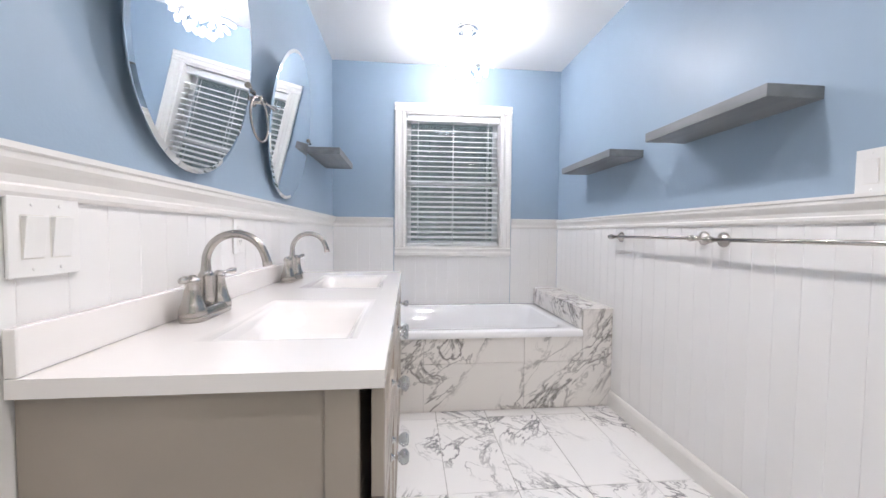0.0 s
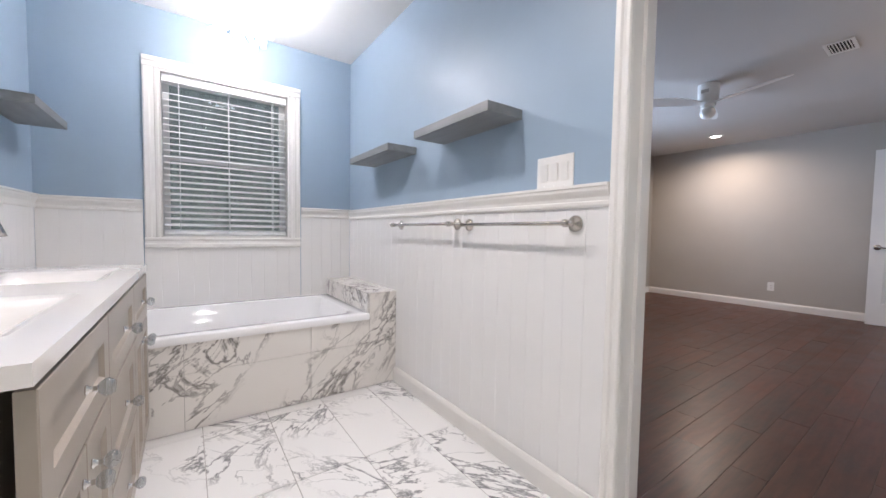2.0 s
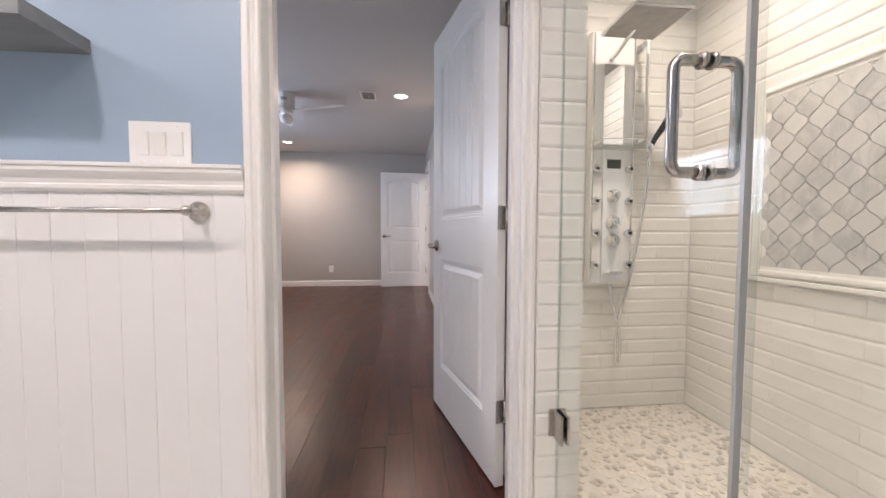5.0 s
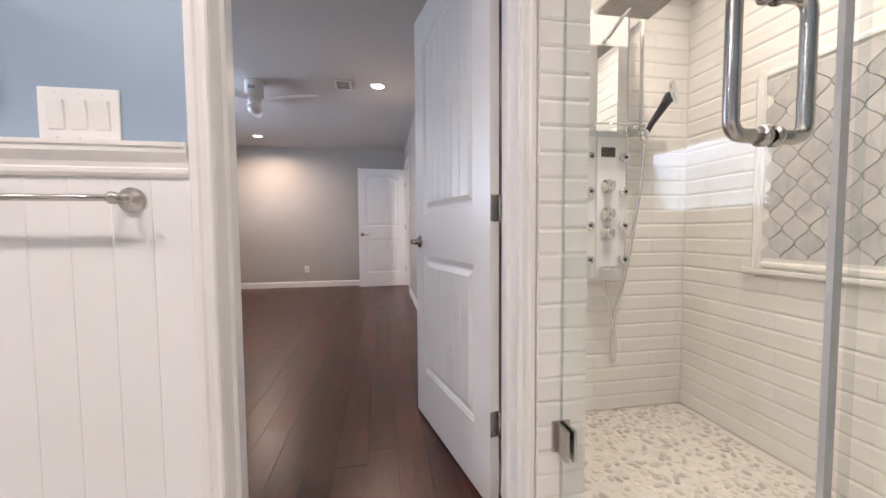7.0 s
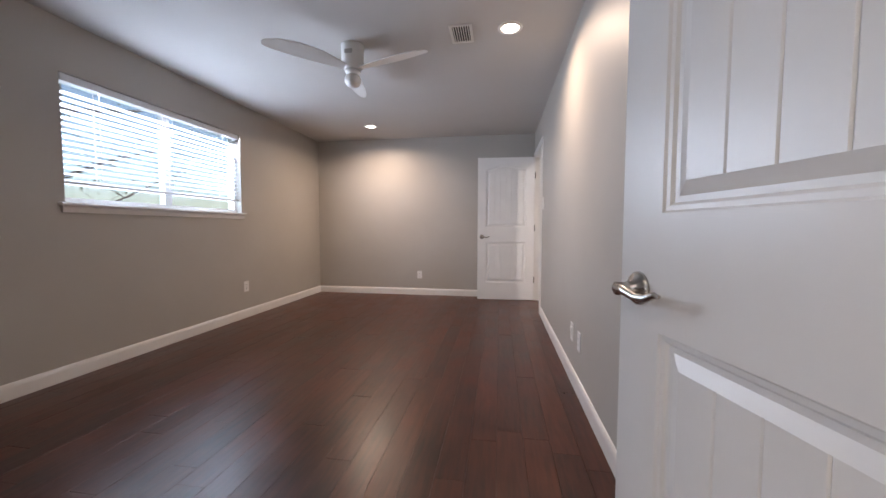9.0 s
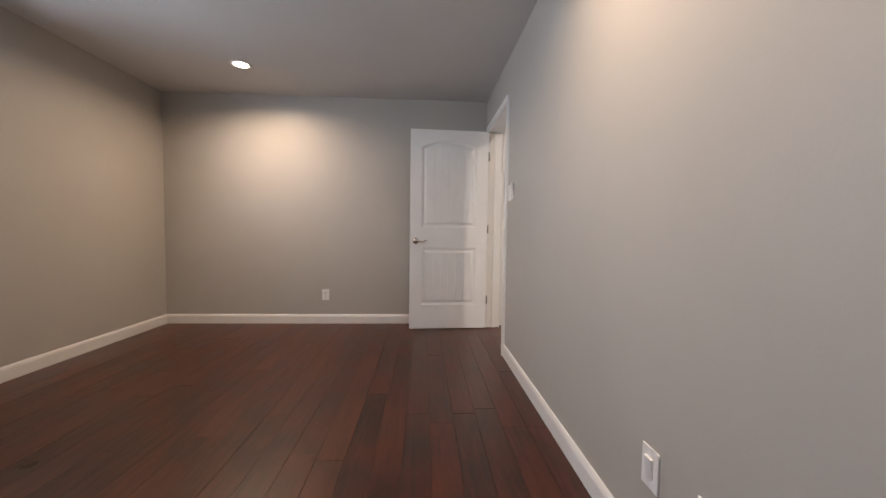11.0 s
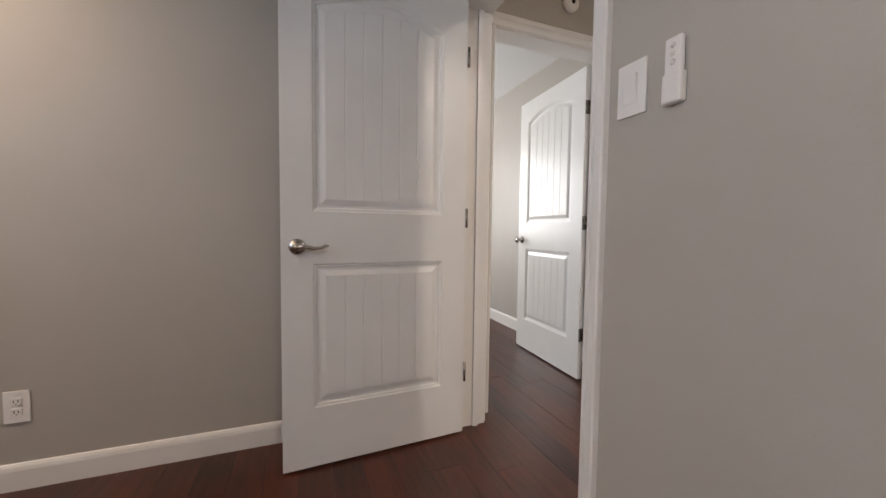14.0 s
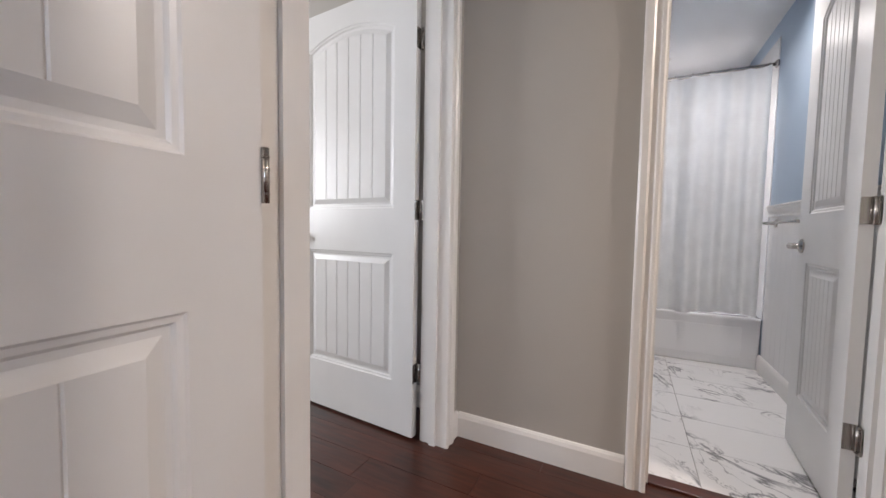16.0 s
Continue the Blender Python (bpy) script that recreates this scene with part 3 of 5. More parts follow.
def hinges(parent, pin_y, zs=(0.295, 1.035, 1.775), wing=1):
    for z in zs:
        px, py = (-0.004, pin_y) if pin_y > 0 else (-0.012, -0.015)
        bm = tube([(px, py, z - 0.045), (px, py, z + 0.045)], 0.0065, 10)
        for k in (-0.03, -0.01, 0.01, 0.03):
            tube([(px, py, z + k - 0.0012), (px, py, z + k + 0.0012)], 0.0072, 10, bm)
        if pin_y > 0:
            box(bm, -0.0035, -0.0005, pin_y * 0.3, pin_y * 0.98, z - 0.044, z + 0.044)
        else:
            box(bm, -0.0025, -0.0003, -0.016, 0.0165, z - 0.044, z + 0.044)
            box(bm, -0.04, -0.013, py - 0.0015, py + 0.0015, z - 0.044, z + 0.044)
        part("hinge", bm, NICKEL, parent, "brushed nickel butt hinge")


def door(name, label, m, w, h, pin, left=None):
    d = thing(name, label, "door", kind="structure", at=m)
    part("leaf", leaf_mesh(w, h), DOORP, d)
    hinges(d, pin * 0.021)
    return d


d1 = door("door_1", "white two-panel bathroom door standing open into the bedroom", pose(1.565, -0.194, 0.012, 0, 0, 12.9), 0.775, 2.03, -1)
lever(d1, 0.715, 0.905, 1, -1)
lever(d1, 0.715, 0.905, -1, -1)
d2 = door("door_2", "white two-panel plank bedroom door standing wide open", pose(6.822, -0.235, 0.012, 0, 0, 93), 0.80, 2.03, 1)
lever(d2, 0.74, 0.905, 1, -1)
lever(d2, 0.74, 0.905, -1, -1)
d3 = door("door_3", "white two-panel plank door open into the far room", pose(7.112, -1.222, 0.012, 0, 0, -3), 0.80, 2.03, -1)
knob_handle(d3, 0.74, 0.905, 1)
d4 = door("door_4", "white two-panel door open into the second bathroom", pose(5.60, -1.485, 0.012, 0, 0, -94), 0.585, 2.03, -1)
lever(d4, 0.53, 0.905, 1, -1)
for m in (pose(1.46, 0.5815, 0.945), pose(6.0185, -0.315, 0.945, 0, 0, -90)):
    sp = thing("strike_plate", "brushed nickel strike plate set in the door jamb", "strike plate", at=m, bm=boxes((-0.016, 0.016, -0.0025, 0.0005, -0.03, 0.03), bevel=0.001), mat=NICKEL)
    part("latch_hole", boxes((-0.006, 0.006, -0.0032, -0.0026, -0.012, 0.012)), DARK, sp)

# ---- bathroom window ----
def blind(name, label, x0, x1, y, z0, z1, pitch, tilt, cords, out=-1, group=""):
    """A slatted blind: head rail, slats, cords and bottom rail, each its own part."""
    b = thing(name, label, "blind", group)
    part("head_rail", boxes((x0, x1, y - 0.028, y + 0.028, z1 - 0.05, z1), bevel=0.003), SLAT, b)
    part("bottom_rail", boxes((x0, x1, y - 0.024, y + 0.024, z0, z0 + 0.018), bevel=0.004), SLAT, b)
    bm = bmesh.new()
    prof = [(-0.0245, 0.0), (-0.012, 0.0022), (0, 0.003), (0.012, 0.0022), (0.0245, 0), (0.0245, -0.0025), (0, 0.0003), (-0.0245, -0.0025)]
    ribbon(bm, prof, (x0 + 0.004, 0, 0), (x1 - 0.004, 0, 0), (0, 1, 0), (0, 0, 1))
    me = mesh_of("slat", bm, SLAT)
    n = int((z1 - 0.06 - z0 - 0.02) / pitch)
    for i in range(n):
        s = new("slat", me)
        s.parent = b
        s.matrix_basis = pose(0, y, z0 + 0.03 + i * pitch, tilt + random.uniform(-1.5, 1.5))
    for c in cords:
        for dy in (-0.026, 0.026):
            part("cord", tube([(c, y + dy, z0 + 0.01), (c, y + dy, z1 - 0.05)], 0.0022, 6), SLAT, b)
    return b


x0, x1, z0, z1 = W1
structure("window_reveal", boxes((x0 - 0.002, x0 + 0.014, 2.99, 3.15, z0, z1), (x1 - 0.014, x1 + 0.002, 2.99, 3.15, z0, z1),
                                 (x0 + 0.014, x1 - 0.014, 2.99, 3.15, z1 - 0.014, z1 + 0.002), (x0 + 0.014, x1 - 0.014, 2.99, 3.15, z0 - 0.002, z0 + 0.014)), TRIM,
          "white painted window lining", "trim")
casing("x", 3.0, -1, x0 + 0.004, x1 - 0.004, z1 - 0.004, "window_casing", "moulded white casing round the bathroom window", (1.15, 1.15), z0 + 0.004, True)
win = thing("window_1", "white single-hung bathroom window, dark outside", "window", kind="structure")
for nm, za, zb, yy in (("upper_sash", 1.475, z1 - 0.014, 3.115), ("lower_sash", z0 + 0.014, 1.51, 3.085)):
    xa, xb, t = x0 + 0.014, x1 - 0.014, 0.04
    part(nm, boxes((xa, xa + t, yy, yy + 0.028, za, zb), (xb - t, xb, yy, yy + 0.028, za, zb), (xa + t, xb - t, yy, yy + 0.028, za, za + t),
                   (xa + t, xb - t, yy, yy + 0.028, zb - t, zb)), VINYL, win)
    pn = part("pane", boxes((xa + t, xb - t, yy + 0.011, yy + 0.015, za + t, zb - t)), WGLASS, win)
    pn.visible_shadow = False
blind("window_blind", "white slatted blind in the bathroom window, slats open", x0 + 0.02, x1 - 0.02, 3.042, z0 + 0.02, z1 - 0.016, 0.0415, 20, (0.2, 0.49, 0.78))
# slab added behind the bathroom window to keep the panes dark
structure("backdrop", boxes((-3, 3.0, 4.3, 4.4, -0.5, 3.2)), OUTWALL, "added dark slab that dims the view out of the bathroom window", "fence")

# ---- bathtub with marble surround ----
tub = thing("bathtub", "white enamel alcove bathtub set in marble tiling", "bathtub")
bm = bmesh.new()


def loop(xa, xb, ya, yb, z, r, n=6):
    return [bm.verts.new((cx + r * math.cos(a), cy + r * math.sin(a), z)) for cx, cy, q in
            ((xb - r, yb - r, 0), (xa + r, yb - r, 1), (xa + r, ya + r, 2), (xb - r, ya + r, 3))
            for a in [math.pi / 2 * (q + k / n) for k in range(n + 1)]]


rings = [loop(-0.47, 1.192, 2.126, 2.99, 0.445, 0.01), loop(-0.47, 1.192, 2.126, 2.99, 0.478, 0.012), loop(-0.464, 1.186, 2.132, 2.984, 0.485, 0.012),
         loop(-0.41, 1.11, 2.20, 2.93, 0.485, 0.10), loop(-0.40, 1.10, 2.21, 2.92, 0.478, 0.10), loop(-0.36, 1.05, 2.24, 2.89, 0.28, 0.12), loop(-0.28, 0.96, 2.30, 2.84, 0.12, 0.14)]
for a, b in zip(rings, rings[1:]):
    for i in range(len(a)):
        bm.faces.new((a[i], a[(i + 1) % len(a)], b[(i + 1) % len(b)], b[i])).smooth = True
bm.faces.new(rings[-1])
part("basin", bm, TUBW, tub)
deck = structure("tub_surround", boxes((-0.478, 1.19, 2.146, 2.20, 0, 0.44), (1.19, 1.384, 2.146, 2.995, 0, 0.60)), TGROUT,
                 "veined marble tub surround with a raised end ledge", "tub surround")


def slab(name, parent, x0, x1, y0, y1, z0, z1, mat, bevel=0.0015):
    """One tile, as an object at its own middle."""
    cx, cy, cz = (x0 + x1) / 2, (y0 + y1) / 2, (z0 + z1) / 2
    return part(name, boxes((x0 - cx, x1 - cx, y0 - cy, y1 - cy, z0 - cz, z1 - cz), bevel=bevel), mat, parent, m=pose(cx, cy, cz))


for xa, xb, za, zb in ((-0.47, 0.213, 0.004, 0.29), (-0.47, 0.213, 0.292, 0.443), (0.215, 0.823, 0.004, 0.29), (0.825, 1.384, 0.004, 0.29),
                       (0.215, 0.823, 0.292, 0.443), (0.825, 1.19, 0.292, 0.443), (1.192, 1.384, 0.292, 0.602)):
    slab("tile", deck, xa, xb, 2.136, 2.146, za, zb, MARBLE2)
slab("tile", deck, 1.182, 1.384, 2.132, 2.58, 0.602, 0.614, MARBLE2)
slab("tile", deck, 1.182, 1.384, 2.582, 2.99, 0.602, 0.614, MARBLE2)
slab("tile", deck, 1.181, 1.19, 2.146, 2.56, 0.486, 0.60, MARBLE2)
slab("tile", deck, 1.181, 1.19, 2.562, 2.99, 0.486, 0.60, MARBLE2)

# ---- vanity ----
VX, VY0, VY1, VZ = 0.06, 0.622, 2.10, 0.815
van = thing("vanity_cabinet", "long grey shaker vanity with glass knobs under a white top", "vanity")
part("carcass", boxes((-0.47, -0.455, VY0 + 0.012, VY1 - 0.01, 0.1, VZ), (VX - 0.035, VX - 0.02, VY0 + 0.012, VY1 - 0.01, 0.1, VZ),
                      (-0.455, VX - 0.035, VY0 + 0.012, VY0 + 0.027, 0.1, VZ), (-0.455, VX - 0.035, VY1 - 0.025, VY1 - 0.01, 0.1, VZ),
                      (-0.455, VX - 0.035, VY0 + 0.027, VY1 - 0.025, 0.1, 0.115)), VANITY, van)
part("toe_kick", boxes((-0.47, VX - 0.09, VY0 + 0.02, VY1 - 0.01, 0.0, 0.099)), VANITY, van)
part("end_panel", boxes((-0.47, VX - 0.022, VY0 + 0.005, VY0 + 0.011, 0.0, VZ)), VANITY, van)
part("end_stile", boxes((VX - 0.075, VX - 0.02, VY0, VY0 + 0.0045, 0.0, VZ), bevel=0.002), VANITY, van)


def front(y0, y1, z0, z1, nm, knobs):
    """A framed drawer or door front with its knobs."""
    bm = bmesh.new()
    prev = None
    for ins, x in ((0, VX), (0, VX + 0.02), (0.002, VX + 0.022), (0.052, VX + 0.022), (0.058, VX + 0.012)):
        ring = [bm.verts.new(v) for v in ((x, y0 + ins, z0 + ins), (x, y1 - ins, z0 + ins), (x, y1 - ins, z1 - ins), (x, y0 + ins, z1 - ins))]
        if prev:
            for k in range(4):
                bm.faces.new((prev[k], prev[(k + 1) % 4], ring[(k + 1) % 4], ring[k]))
        else:
            bm.faces.new(ring)
        prev = ring
    bm.faces.new(prev)
    p = part(nm, bm, VANITY, van)
    for ky, kz in knobs:
        k = part("knob", lathe([(0, 0), (0.009, 0), (0.009, 0.003), (0.005, 0.006), (0.005, 0.016), (0.008, 0.018), (0, 0.019)], 14,
                               Matrix.Translation((VX + 0.022, ky, kz)) @ pose(0, 0, 0, 0, 90)), CHROME, p, "cut glass knob on a chrome stem")
        part("crystal", lathe([(0, 0.018), (0.009, 0.018), (0.017, 0.027), (0.017, 0.034), (0.011, 0.042), (0, 0.043)], 8,
                              Matrix.Translation((VX + 0.022, ky, kz)) @ pose(0, 0, 0, 0, 90)), KNOB, k)


ya, yb, yc, yd = VY0 + 0.012, 1.125, 1.615, VY1 - 0.012
front(ya, yb - 0.004, 0.62, 0.805, "drawer_front", [((ya + yb) / 2, 0.712)])
front(yc + 0.004, yd, 0.62, 0.805, "drawer_front", [((yc + yd) / 2, 0.712)])
for za, zb in ((0.62, 0.805), (0.37, 0.612), (0.11, 0.362)):
    front(yb, yc, za, zb, "drawer_front", [((yb + yc) / 2, (za + zb) / 2)])
for a, b in ((ya, yb - 0.004), (yc + 0.004, yd)):
    mid = (a + b) / 2
    front(a, mid - 0.002, 0.11, 0.612, "cabinet_door", [(mid - 0.035, 0.555)])
    front(mid + 0.002, b, 0.11, 0.612, "cabinet_door", [(mid + 0.035, 0.555)])

TX0, TX1, TY0, TY1, TZ = -0.47, 0.083, 0.613, 2.115, 0.845
top = thing("countertop", "glossy white cultured marble top with two moulded basins", "countertop")
BAS = [(0.79, 1.24), (1.50, 1.95)]
BX0, BX1 = -0.31, 0.015
rows = [(TX0, BX0, TY0, TY1), (BX1, TX1, TY0, TY1), (BX0, BX1, TY0, BAS[0][0]), (BX0, BX1, BAS[0][1], BAS[1][0]), (BX0, BX1, BAS[1][1], TY1)]
bm = bmesh.new()
for a, b, c, d in rows:
    bm.faces.new([bm.verts.new(v) for v in ((a, c, TZ), (b, c, TZ), (b, d, TZ), (a, d, TZ))])
for (a, b), (c, d) in (((TX0, TY0), (TX1, TY0)), ((TX1, TY0), (TX1, TY1)), ((TX1, TY1), (TX0, TY1)), ((TX0, TY1), (TX0, TY0))):
    e = 0.004
    bm.faces.new([bm.verts.new(v) for v in ((a, b, TZ), (c, d, TZ), (c, d, TZ - 0.03), (a, b, TZ - 0.03))])
bmesh.ops.remove_doubles(bm, verts=bm.verts, dist=0.0005)
part("slab", bm, CULT, top)
for c, d in BAS:
    bm = bmesh.new()
    prev = None
    for ins, z in ((0, TZ), (0.010, TZ - 0.0012), (0.022, TZ - 0.006), (0.036, TZ - 0.022), (0.05, TZ - 0.055), (0.072, TZ - 0.085), (0.105, TZ - 0.098)):
        ring = [bm.verts.new(v) for v in ((BX0 + ins * 1.2, c + ins, z), (BX1 - ins, c + ins, z), (BX1 - ins, d - ins, z), (BX0 + ins * 1.2, d - ins, z))]
        if prev:
            for i in range(4):
                bm.faces.new((prev[i], prev[(i + 1) % 4], ring[(i + 1) % 4], ring[i])).smooth = True
        prev = ring
    bm.faces.new(prev).smooth = True
    bs = part("basin", bm, CULT, top)
    part("drain", lathe([(0, 0.0), (0.022, 0.0), (0.022, 0.003), (0.012, 0.004), (0, 0.002)], 16, Matrix.Translation((-0.16, (c + d) / 2, TZ - 0.0975))), CHROME, bs)
part("backsplash", boxes((-0.471, -0.452, TY0, TY1, TZ + 0.0005, TZ + 0.075), bevel=0.004), CULT, top)


def faucet(y):
    f = thing("faucet", "brushed nickel gooseneck faucet with two lever handles", "faucet", "faucets on the vanity top", at=pose(-0.405, y, TZ))
    bm = bmesh.new()
    ring = []
    for z, k in ((0, 1), (0.012, 1), (0.026, 0.82), (0.03, 0.7)):
        ring.append([bm.verts.new((0.03 * k * math.cos(a), (0.062 if math.sin(a) > 0 else -0.062) * (k if k > 0.9 else 0.97) + 0.028 * k * math.sin(a), z))
                     for a in [math.pi * (i + 0.5) / 12 for i in range(24)]])
    for a, b in zip(ring, ring[1:]):
        for i in range(24):
            bm.faces.new((a[i], a[(i + 1) % 24], b[(i + 1) % 24], b[i])).smooth = True
    bm.faces.new(ring[0]), bm.faces.new(ring[-1])
    part("base", bm, NICKEL, f)
    part("spout", tube([(0, 0, 0.02), (0, 0, 0.10), (0, 0, 0.135)] + arc((0.075, 0, 0.14), 0.075, 180, 18, (1, 0, 0), (0, 0, 1)) + [(0.152, 0, 0.145), (0.155, 0, 0.13)],
                       [0.017, 0.014, 0.011] + [0.0105] * 15 + [0.011, 0.013], 16), NICKEL, f)
    for s in (-1, 1):
        h = part("valve", lathe([(0.031, 0.012), (0.03, 0.03), (0.027, 0.034), (0.0275, 0.038), (0.0245, 0.042), (0.019, 0.066), (0.0155, 0.092), (0.0185, 0.096),
                                 (0.0185, 0.101), (0.012, 0.107), (0.006, 0.113), (0, 0.114)], 20, Matrix.Translation((0, s * 0.062, 0))), NICKEL, f)
        part("lever", tube([(0.0, s * 0.066, 0.103), (0.003, s * 0.082, 0.105), (0.008, s * 0.098, 0.106), (0.011, s * 0.112, 0.107), (0.013, s * 0.126, 0.107), (0.014, s * 0.133, 0.107)],
                           [0.006, 0.0045, 0.006, 0.0095, 0.008, 0.002], 12), NICKEL, h)
    part("collar", lathe([(0.019, 0.03), (0.0185, 0.05), (0.0165, 0.098), (0.0185, 0.102), (0.0185, 0.108), (0.0135, 0.116), (0.011, 0.118)], 20), NICKEL, f)


faucet(1.03)
faucet(1.74)


# ---- wall things of the bathroom ----
def mirror(y):
    mm = thing("oval_mirror", "frameless oval pivot mirror tilted forward on the wall", "mirror", "oval mirrors over the vanity", at=pose(-0.420, y, 1.558, 0, 7.0))
    n, a, b = 64, 0.275, 0.338
    bm = bmesh.new()
    ring = lambda k, x: [bm.verts.new((x, a * k * math.cos(2 * math.pi * i / n), b * k * math.sin(2 * math.pi * i / n))) for i in range(n)]
    r = [ring(1, -0.003), ring(1, 0.0005), ring(0.955, 0.003)]
    for p, q in zip(r, r[1:]):
        for i in range(n):
            bm.faces.new((p[i], p[(i + 1) % n], q[(i + 1) % n], q[i]))
    bm.faces.new(r[-1]), bm.faces.new(r[0])
    part("mirror_glass", bm, MIRROR, mm)
    for s in (-1, 1):
        p = part("pivot_bracket", lathe([(0, 0), (0.021, 0), (0.021, 0.004), (0.013, 0.008), (0.008, 0.014), (0.008, 0.045), (0, 0.046)], 16,
                                        Matrix.Translation((-0.051, s * 0.31, 0)) @ pose(0, 0, 0, 0, 90)), NICKEL, mm)
        part("pivot", tube([(-0.008, s * 0.325, 0), (-0.006, s * 0.30, 0), (0.004, s * 0.262, 0), (0.004, s * 0.25, 0)], [0.009, 0.006, 0.008, 0.010], 10), NICKEL, p)


mirror(1.075)
mirror(1.815)
ring_t = thing("towel_ring", "brushed nickel towel ring on the wall between the mirrors", "towel ring", at=pose(-0.478, 1.43, 1.55))
part("bracket", lathe([(0, 0), (0.024, 0), (0.024, 0.005), (0.014, 0.010), (0.009, 0.018), (0.009, 0.06), (0.012, 0.066), (0, 0.07)], 18, pose(0, 0, 0, 0, 90)), NICKEL, ring_t)
part("ring", tube(arc((0.058, 0, -0.075), 0.078, 90, 450, (0, 1, 0), (0, 0, 1), 32), 0.005, 8), NICKEL, ring_t)


def floating_shelf(x0, x1, y0, y1, z):
    return thing("floating_shelf", "grey stained floating wall shelf, empty", "shelf", "floating shelves", bm=boxes((x0, x1, y0, y1, z, z + 0.04), bevel=0.002), mat=SHELF)


floating_shelf(1.192, 1.386, 1.04, 1.602, 1.487)
floating_shelf(1.192, 1.386, 1.895, 2.50, 1.487)
floating_shelf(-0.479, -0.288, 2.27, 2.78, 1.535)


def towel_bar(y0, y1, z):
    b = thing("towel_bar", "brushed nickel towel bar on the white panelling", "towel bar", "towel bars")
    part("bar", tube([(1.318, y0 - 0.02, z), (1.318, y1 + 0.02, z)], 0.0075, 14), NICKEL, b)
    for y in (y0, y1):
        p = part("bracket", lathe([(0, 0), (0.03, 0), (0.03, 0.004), (0.024, 0.008), (0.022, 0.012), (0.013, 0.016), (0.009, 0.03), (0.010, 0.05), (0.014, 0.056), (0.014, 0.068), (0.008, 0.075), (0, 0.077)],
                                  20, Matrix.Translation((1.379, y, z)) @ pose(0, 0, 0, 0, -90)), NICKEL, b)
        part("end_ball", lathe([(0, -0.012), (0.009, -0.009), (0.0125, 0), (0.009, 0.009), (0, 0.012)], 14, Matrix.Translation((1.318, y + (0.024 if y == y1 else -0.024), z))), NICKEL, p)


towel_bar(0.765, 1.365, 1.05)
towel_bar(1.462, 2.062, 1.055)


def plate(name, label, category, m, w, h, kind, group=""):
    """A wall plate in the x-z plane facing +y: gangs of rockers or sockets."""
    p = thing(name, label, category, group, at=m)
    part("cover", boxes((-w / 2, w / 2, 0, 0.006, -h / 2, h / 2), bevel=0.002), PLASTIC, p)
    n = len(kind)
    for i, k in enumerate(kind):
        cx = (i - (n - 1) / 2) * 0.046
        if k == "r":
            bm = boxes((cx - 0.0165, cx + 0.0165, 0.006, 0.009, -0.033, 0.033), bevel=0.001)
            for v in bm.verts:
                if v.co.y > 0.007:
                    v.co.y += 0.0036 * (v.co.z / 0.033) + 0.0022
            part("rocker", bm, PLASTIC, p)
            part("rocker_gap", boxes((cx - 0.018, cx + 0.018, 0.0058, 0.0064, -0.0348, 0.0348)), GROUT, p)
        elif k == "s":
            for z in (-0.02, 0.02):
                s = part("socket", boxes((cx - 0.016, cx + 0.016, 0.006, 0.0085, z - 0.014, z + 0.014), bevel=0.002), PLASTIC, p)
                for dx in (-0.006, 0.006):
                    part("slot", boxes((cx + dx - 0.0012, cx + dx + 0.0012, 0.0084, 0.0089, z - 0.003, z + 0.007)), DARK, s)
                part("ground_hole", lathe([(0, 0), (0.0022, 0), (0, 0.0004)], 8, Matrix.Translation((cx, 0.0086, z - 0.008)) @ pose(0, 0, 0, -90)), DARK, s)
        for z in (-1, 1):
            part("screw", lathe([(0, 0), (0.003, 0), (0.002, 0.001), (0, 0.0012)], 8, Matrix.Translation((cx, 0.006, z * (h / 2 - 0.012))) @ pose(0, 0, 0, -90)), PLASTIC, p)
    return p


plate("light_switch", "white three-gang rocker switch on the chair rail", "light switch", pose(1.385, 0.865, 1.245, 0, 0, 90), 0.165, 0.125, "rrr")
plate("light_switch", "white two-gang switch and outlet plate above the backsplash", "light switch", pose(-0.472, 0.682, 1.054, 0, 0, -90), 0.118, 0.125, "rr")
plate("wall_outlet", "white outlet on the panelling between the basins", "outlet", pose(-0.472, 1.36, 1.05, 0, 0, -90), 0.075, 0.12, "s")
plate("wall_outlet", "white outlet low on the bedroom wall", "outlet", pose(7.03, 1.476, 0.315, 0, 0, 90), 0.075, 0.12, "s", "bedroom outlets")
plate("wall_outlet", "white outlet low on the bedroom wall", "outlet", pose(5.28, 3.14, 0.36, 0, 0, 180), 0.075, 0.12, "s", "bedroom outlets")
plate("cable_plate", "blank white cable plate low on the bedroom wall", "wall plate", pose(4.06, -0.25, 0.335), 0.075, 0.12, "r", "bedroom outlets")
plate("wall_outlet", "white outlet low on the bedroom wall", "outlet", pose(3.84, -0.25, 0.33), 0.075, 0.12, "s", "bedroom outlets")
plate("light_switch", "white slide dimmer switch beside the bedroom door", "light switch", pose(5.895, -0.25, 1.325), 0.078, 0.125, "r")
rem = thing("fan_remote", "white fan remote in its wall holder", "remote", at=pose(5.785, -0.25, 1.325))
part("holder", boxes((-0.022, 0.022, 0, 0.02, -0.068, -0.005), bevel=0.006), PLASTIC, rem)
part("remote", boxes((-0.019, 0.019, 0.004, 0.017, -0.055, 0.068), bevel=0.006), PLASTIC, rem)
